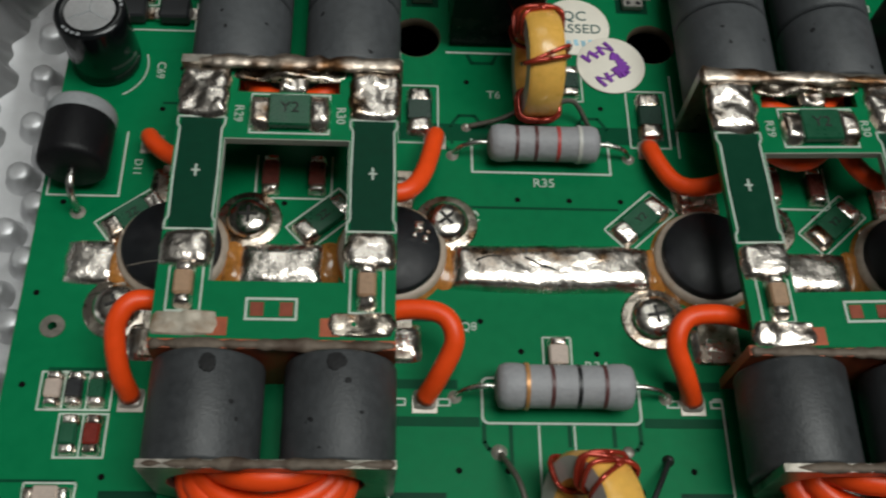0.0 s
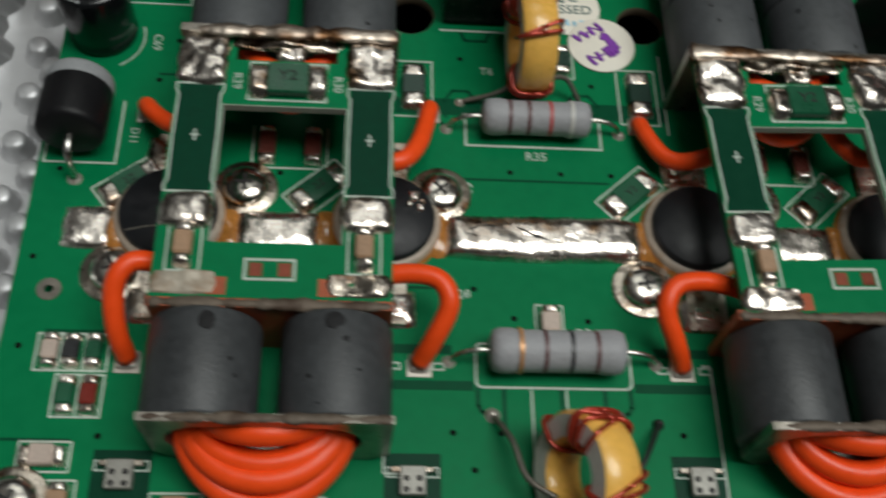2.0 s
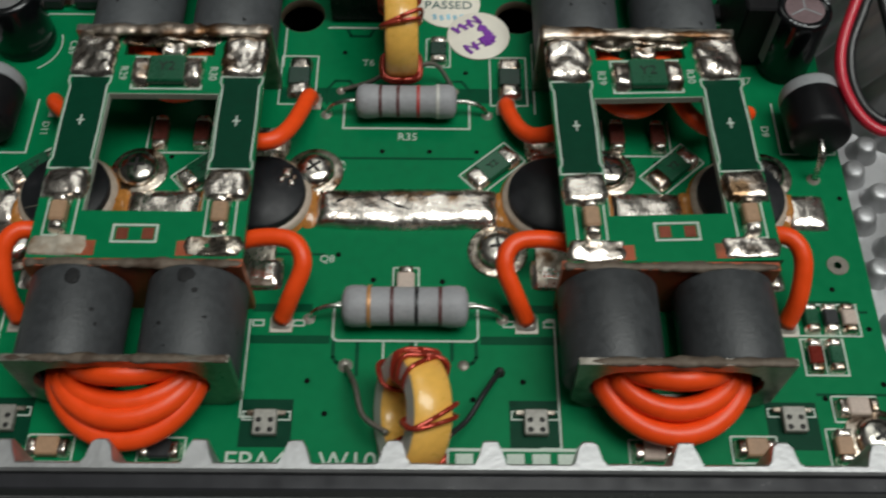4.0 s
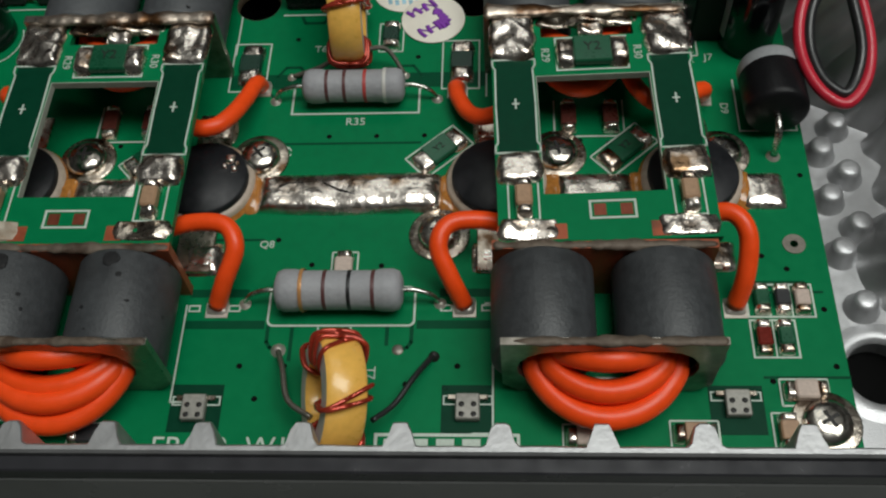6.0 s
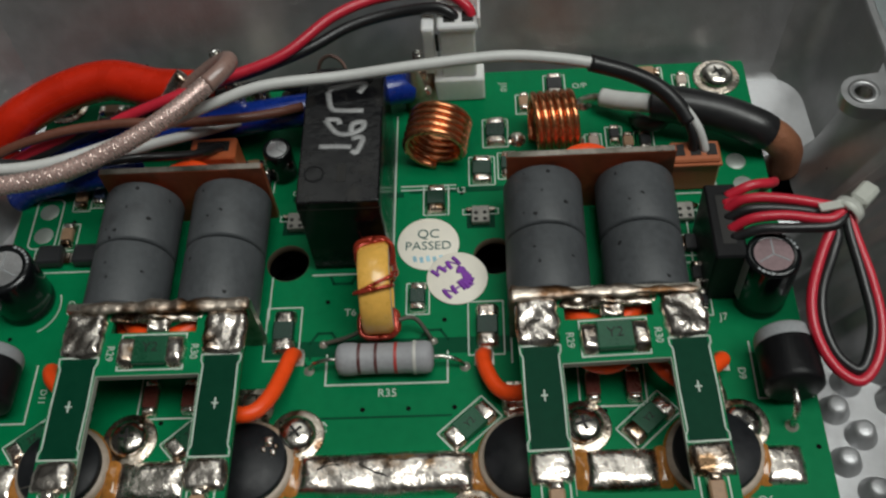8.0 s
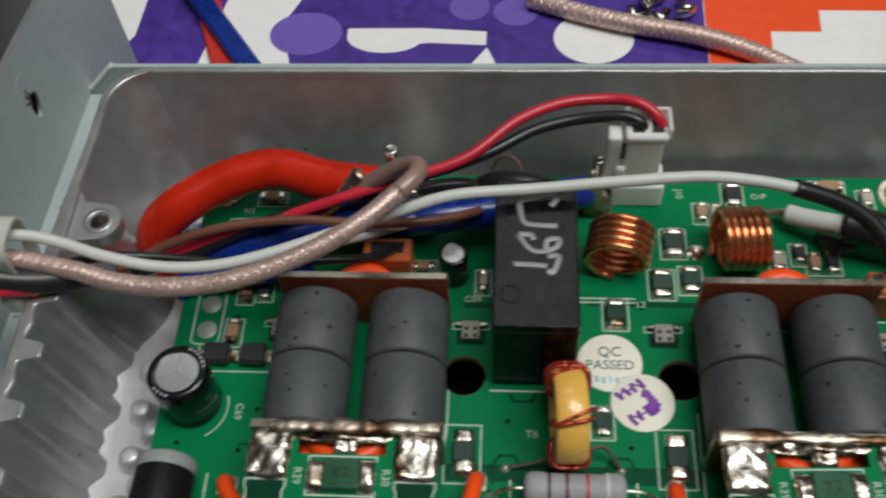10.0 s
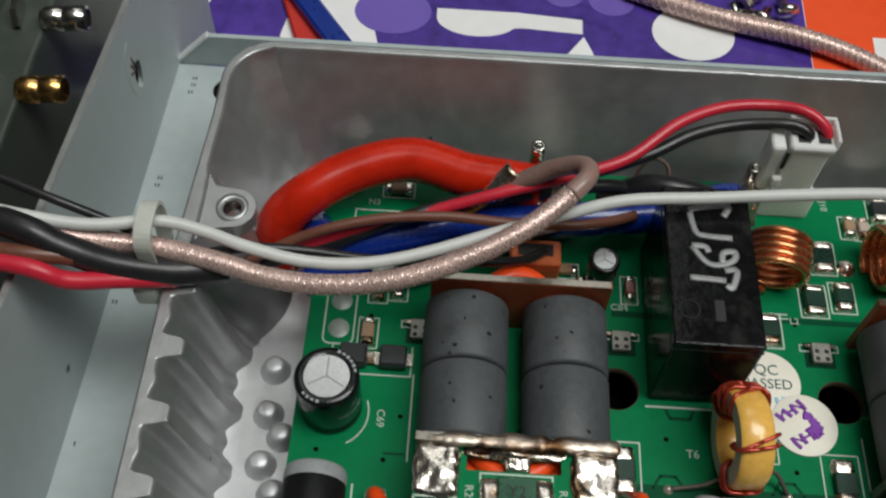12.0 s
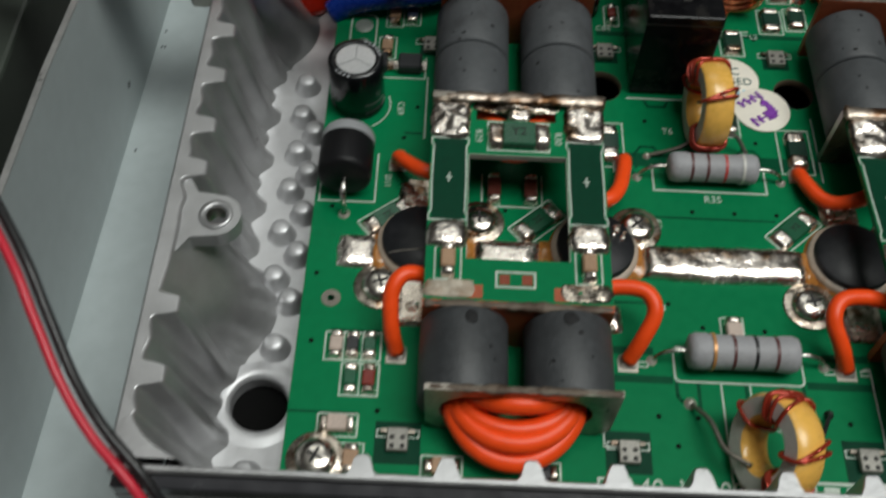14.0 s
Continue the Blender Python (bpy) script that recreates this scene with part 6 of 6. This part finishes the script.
# fan leads with a tie
for pts, m in (([(5.30, 2.20, 1.18), (5.55, 2.22, 1.40), (5.98, 2.17, 1.48), (6.58, 2.02, 1.50), (6.84, 1.90, 1.48), (6.72, 1.62, 1.40), (6.56, 1.32, 1.28), (6.36, 0.80, 1.06), (6.32, 0.35, 0.90), (6.42, -0.10, 0.80), (6.62, -0.42, 0.74), (6.88, -0.52, 0.72), (7.15, -0.20, 0.80), (7.26, 0.30, 0.95), (7.20, 0.90, 1.15), (7.06, 1.50, 1.35), (6.98, 1.85, 1.50)], RED_WIRE),
               ([(5.28, 2.02, 1.18), (5.60, 2.06, 1.36), (6.10, 2.02, 1.40), (6.60, 1.88, 1.42), (6.80, 1.60, 1.38), (6.70, 1.28, 1.28), (6.50, 0.80, 1.06), (6.46, 0.35, 0.90), (6.55, -0.05, 0.80), (6.70, -0.28, 0.76), (6.88, -0.36, 0.74), (7.04, -0.12, 0.80), (7.14, 0.30, 0.95), (7.08, 0.90, 1.15), (6.98, 1.50, 1.36), (6.94, 1.85, 1.50)], BLACK_WIRE),
               ([(5.30, 1.82, 1.18), (5.60, 1.86, 1.40), (6.06, 1.84, 1.48), (6.65, 1.72, 1.52), (6.92, 1.85, 1.53)], RED_WIRE),
               ([(5.32, 1.66, 1.18), (5.70, 1.68, 1.38), (6.10, 1.64, 1.44), (6.70, 1.62, 1.48), (6.94, 1.80, 1.50)], BLACK_WIRE),
               ([(5.28, 2.30, 1.18), (5.80, 2.26, 1.38), (6.40, 2.10, 1.44), (6.90, 1.94, 1.50)], RED_WIRE),
               ([(6.30, 3.40, 0.1), (6.28, 3.05, 0.7), (6.05, 2.66, 1.2), (5.70, 2.52, 1.34), (5.34, 2.44, 1.18)], RED_WIRE)):
    cable("fan_lead", pts, 0.08, m, "red fan lead coiled and tied beside the capacitor" if m is RED_WIRE else "black fan lead coiled and tied beside the capacitor", "wire")
tr = thing("cable_tie", (6.98, 1.88, 1.44), "white nylon tie gathering the fan leads", "cable tie", "cable ties", rz=25)
part("strap", lathe(B(), [(0.20, -0.09), (0.235, -0.09), (0.235, 0.09), (0.20, 0.09), (0.20, -0.09)], (0, 0, 0.02), (1, 0.4, 0), 24), TIE, tr)
part("head", box(B(), (0.34, 0.08, 0.12), (0.42, 0.28, 0.24), 0.05, rz=20), TIE, tr)
part("tail", box(B(), (-0.22, 0.10, 0.20), (0.42, 0.14, 0.05), 0.01, rz=-15), TIE, tr)
tl = thing("cable_tie", (-8.62, 3.14, 1.50), "translucent nylon tie holding the cables to the rim", "cable tie", "cable ties")
part("strap", plate(B(), rect(-0.36, 0.0, 0.46, 1.16, 0.3, 6), [rect(-0.31, 0.05, 0.41, 1.11, 0.27, 6)], -0.12, 0.12, Matrix(((0, 0, 1, 0), (1, 0, 0, 0), (0, 1, 0, -0.02), (0, 0, 0, 1)))), TIE, tl)
part("head", box(B(), (-0.14, -0.38, -0.14), (0.36, 0.34, 0.40), 0.06), TIE, tl)
part("tail", box(B(), (0.02, -0.30, 0.40), (0.20, 0.5, 0.05), 0.01, rx=30), TIE, tl)

# leads leaving over the side panel
cable("black_cable", [(-7.6, 3.05, 1.62), (-8.31, 2.86, 1.75), (-9.1, 2.72, 2.1), (-9.7, 2.72, 2.45), (-10.4, 2.9, 2.68), (-12.5, 3.5, 2.5)], 0.21, BLACK_WIRE, "black cable leaving over the side panel")
cable("brown_wire", [(-8.9, 2.78, 2.05), (-9.6, 2.60, 2.40), (-10.5, 2.55, 2.55), (-12.5, 3.0, 2.3)], 0.12, BROWN_WIRE, "brown cable leaving over the side panel")
cable("red_wire", [(-8.3, 2.80, 1.65), (-9.0, 2.55, 1.95), (-9.6, 2.32, 2.25), (-10.2, 2.35, 2.52), (-12.5, 2.7, 2.4)], 0.13, RED_WIRE, "red wire leaving over the side panel")
cable("black_wire", [(-8.9, 3.25, 2.1), (-9.3, 3.32, 2.3), (-10.15, 3.45, 2.65), (-12.5, 4.2, 2.9)], 0.07, BLACK_WIRE, "thin black wire leaving over the side panel")
lead = [(-12.2, -0.4, 2.9), (-10.12, -3.22, 2.68), (-9.54, -4.18, 2.4), (-9.09, -4.95, 2.1), (-8.62, -5.55, 1.9), (-8.02, -6.13, 1.66), (-7.4, -6.9, 0.6), (-7.0, -7.6, -1.2), (-6.8, -8.2, -2.6)]
cable("red_wire", lead, 0.065, RED_WIRE, "red lead of a twisted pair crossing the case corner")
cable("black_wire", [(x + 0.12, y + 0.12, z + 0.05 * math.sin(i * 2.0)) for i, (x, y, z) in enumerate(lead)], 0.07, BLACK_WIRE, "black lead of a twisted pair crossing the case corner")

# ---- printed packaging on the bench behind the case ----
PZ = TABLE_Z
pk = thing("printed_sheet", (0, 14.6, PZ), "glossy purple, white and orange printed sheet on the bench", "printed sheet")
part("sheet", box(B(), (-1.0, 0, 0.02), (26.0, 9.6, 0.04)), POSTER_WHITE, pk)


def flat(name, outline, z, material, holes=()):
    return part(name, plate(B(), outline, list(holes), z, z + 0.006, Matrix.Translation((0, -14.6, 0))), material, pk)


PZ1 = 0.042
flat("purple_field", [(-13.9, 10.0), (-8.62, 10.0), (-8.62, 12.0), (-8.20, 14.6), (-7.6, 19.3), (-10.2, 19.3), (-10.4, 12.9), (-11.2, 11.4), (-13.9, 11.2)], PZ1, POSTER_PURPLE)
flat("purple_field", [(-5.9, 10.0), (3.54, 10.0), (3.60, 13.3), (3.75, 19.3), (-6.2, 19.3), (-6.35, 14.2), (-6.85, 13.0), (-6.5, 12.4)], PZ1, POSTER_PURPLE)
flat("violet_disc", circle(-6.10, 12.95, 0.90, 36, 0.74), PZ1 + 0.007, POSTER_VIOLET)
flat("orange_field", [(3.56, 10.0), (11.9, 10.0), (11.9, 19.3), (3.77, 19.3), (3.62, 13.3)], PZ1, POSTER_ORANGE)
flat("white_letter", [(5.06, 11.76), (7.4, 11.55), (7.4, 10.6), (11.9, 10.6), (11.9, 13.6), (6.35, 13.7), (6.3, 12.96), (5.12, 12.98)], PZ1 + 0.007, POSTER_WHITE)
half = [(-4.12 + 0.95 * math.cos(radians(a)), 12.84 + 0.56 * math.sin(radians(a))) for a in range(180, 345, 11)]
flat("white_letter", half + [(-3.05, 12.62), (-1.66, 12.54), (-1.66, 13.00), (-3.2, 13.12), (-5.07, 13.12)], PZ1 + 0.007, POSTER_WHITE)
flat("white_letter", [(-2.35, 11.40), (-1.28, 11.40), (-1.45, 12.0), (-1.64, 12.46), (-1.98, 11.94)], PZ1 + 0.007, POSTER_WHITE)
flat("white_disc", circle(0.92, 12.78, 0.96, 40, 0.86), PZ1 + 0.007, POSTER_WHITE)
flat("violet_disc", circle(-0.95, 13.7, 0.55, 28, 0.5), PZ1 + 0.007, POSTER_VIOLET)
flat("violet_disc", circle(-2.1, 13.9, 0.5, 28, 0.5), PZ1 + 0.007, POSTER_VIOLET)
BC = [(-0.6, 13.9, PZ + 0.28), (0.83, 13.30, PZ + 0.30), (2.0, 12.92, PZ + 0.32), (3.27, 12.58, PZ + 0.34), (4.38, 12.15, PZ + 0.30), (5.42, 11.50, PZ + 0.27), (6.2, 10.9, PZ + 0.27)]
bcx = cable("coax_cable", BC, 0.22, BRAID, "pink-brown braided coax lying on the printed sheet", n=14)
braid(bcx, BC, 0.222, 9)
for x, y, rz in ((1.85, 13.30, 10), (2.45, 13.12, 60), (3.12, 13.42, 100), (2.2, 13.75, 30)):
    s = thing("loose_screw", (x, y, PZ + 0.05), "small loose nickel screw on the printed sheet", "screw", "loose screws", rz=rz)
    part("head", lathe(B(), [(0.0, -0.12), (0.24, -0.10), (0.26, 0.0), (0.24, 0.06), (0.0, 0.06)], (0, 0, 0.25), (1, 0, 0.2), 20), NICKEL, s)
    part("shank", lathe(B(), [(0.11, 0.06), (0.11, 0.5), (0.0, 0.52)], (0, 0, 0.22), (1, 0, -0.15), 14), NICKEL, s)
pen = thing("screwdriver", (-8.1, 12.6, PZ + 0.05), "dark blue and red flat handled tool on the bench", "tool")
part("handle", box(B(), (0.05, 0.1, 0.30), (0.52, 5.0, 0.34), 0.06, rz=35), BLUE_TUBE, pen)
part("red_grip", box(B(), (-0.22, 0.28, 0.10), (0.62, 5.0, 0.18), 0.05, rz=20), mat("red_plastic_grip", (0.55, 0.03, 0.02), 0.4), pen)
ub = thing("second_unit", (-12.2, 8.0, PZ), "dark olive metal unit with coaxial sockets beside the case", "enclosure")
part("body", box(B(), (-0.55, 0, 1.55), (1.0, 16.0, 3.1), 0.08, seg=2), DARK_OLIVE, ub)
part("base_tray", box(B(), (-4.5, 0, 0.1), (7.0, 16.0, 0.2), 0.05), DARK_OLIVE, ub)
part("round_rail", lathe(B(), [(0.0, -8.0), (0.5, -8.0), (0.55, -7.9), (0.55, 7.9), (0.5, 8.0), (0.0, 8.0)], (-1.7, 0, 2.4), (0.02, 1, 0), 28), DARK_OLIVE, ub, "dark olive round rail")
part("hex_nut", lathe(B(), [(0.14, -0.10), (0.30, -0.10), (0.30, 0.10), (0.14, 0.10), (0.14, -0.10)], (-1.25, -0.55, 3.05), (0.3, -0.5, 1), 6, False), NICKEL, ub)
for y, z, m, r in ((-0.75, 3.12, BRASS, 0.25), (0.95, 3.2, NICKEL, 0.24)):
    part("socket_barrel", lathe(B(), [(0.0, -0.1), (r * 0.8, -0.1), (r, 0.0), (r, 0.28), (r * 0.92, 0.30), (r * 0.92, 0.34), (r, 0.36), (r, 0.72), (r * 0.7, 0.76), (r * 0.7, 0.6), (0.0, 0.6)], (0.0, y, z), (1, 0.1, 0), 24), m, ub, "brass coaxial socket barrel")
    part("socket_nut", lathe(B(), [(0.0, -0.06), (r * 1.3, -0.06), (r * 1.3, 0.06), (0.0, 0.06)], (-0.55, y + 0.05, z + 0.02), (1, 0.1, 0), 6, False), NICKEL, ub)
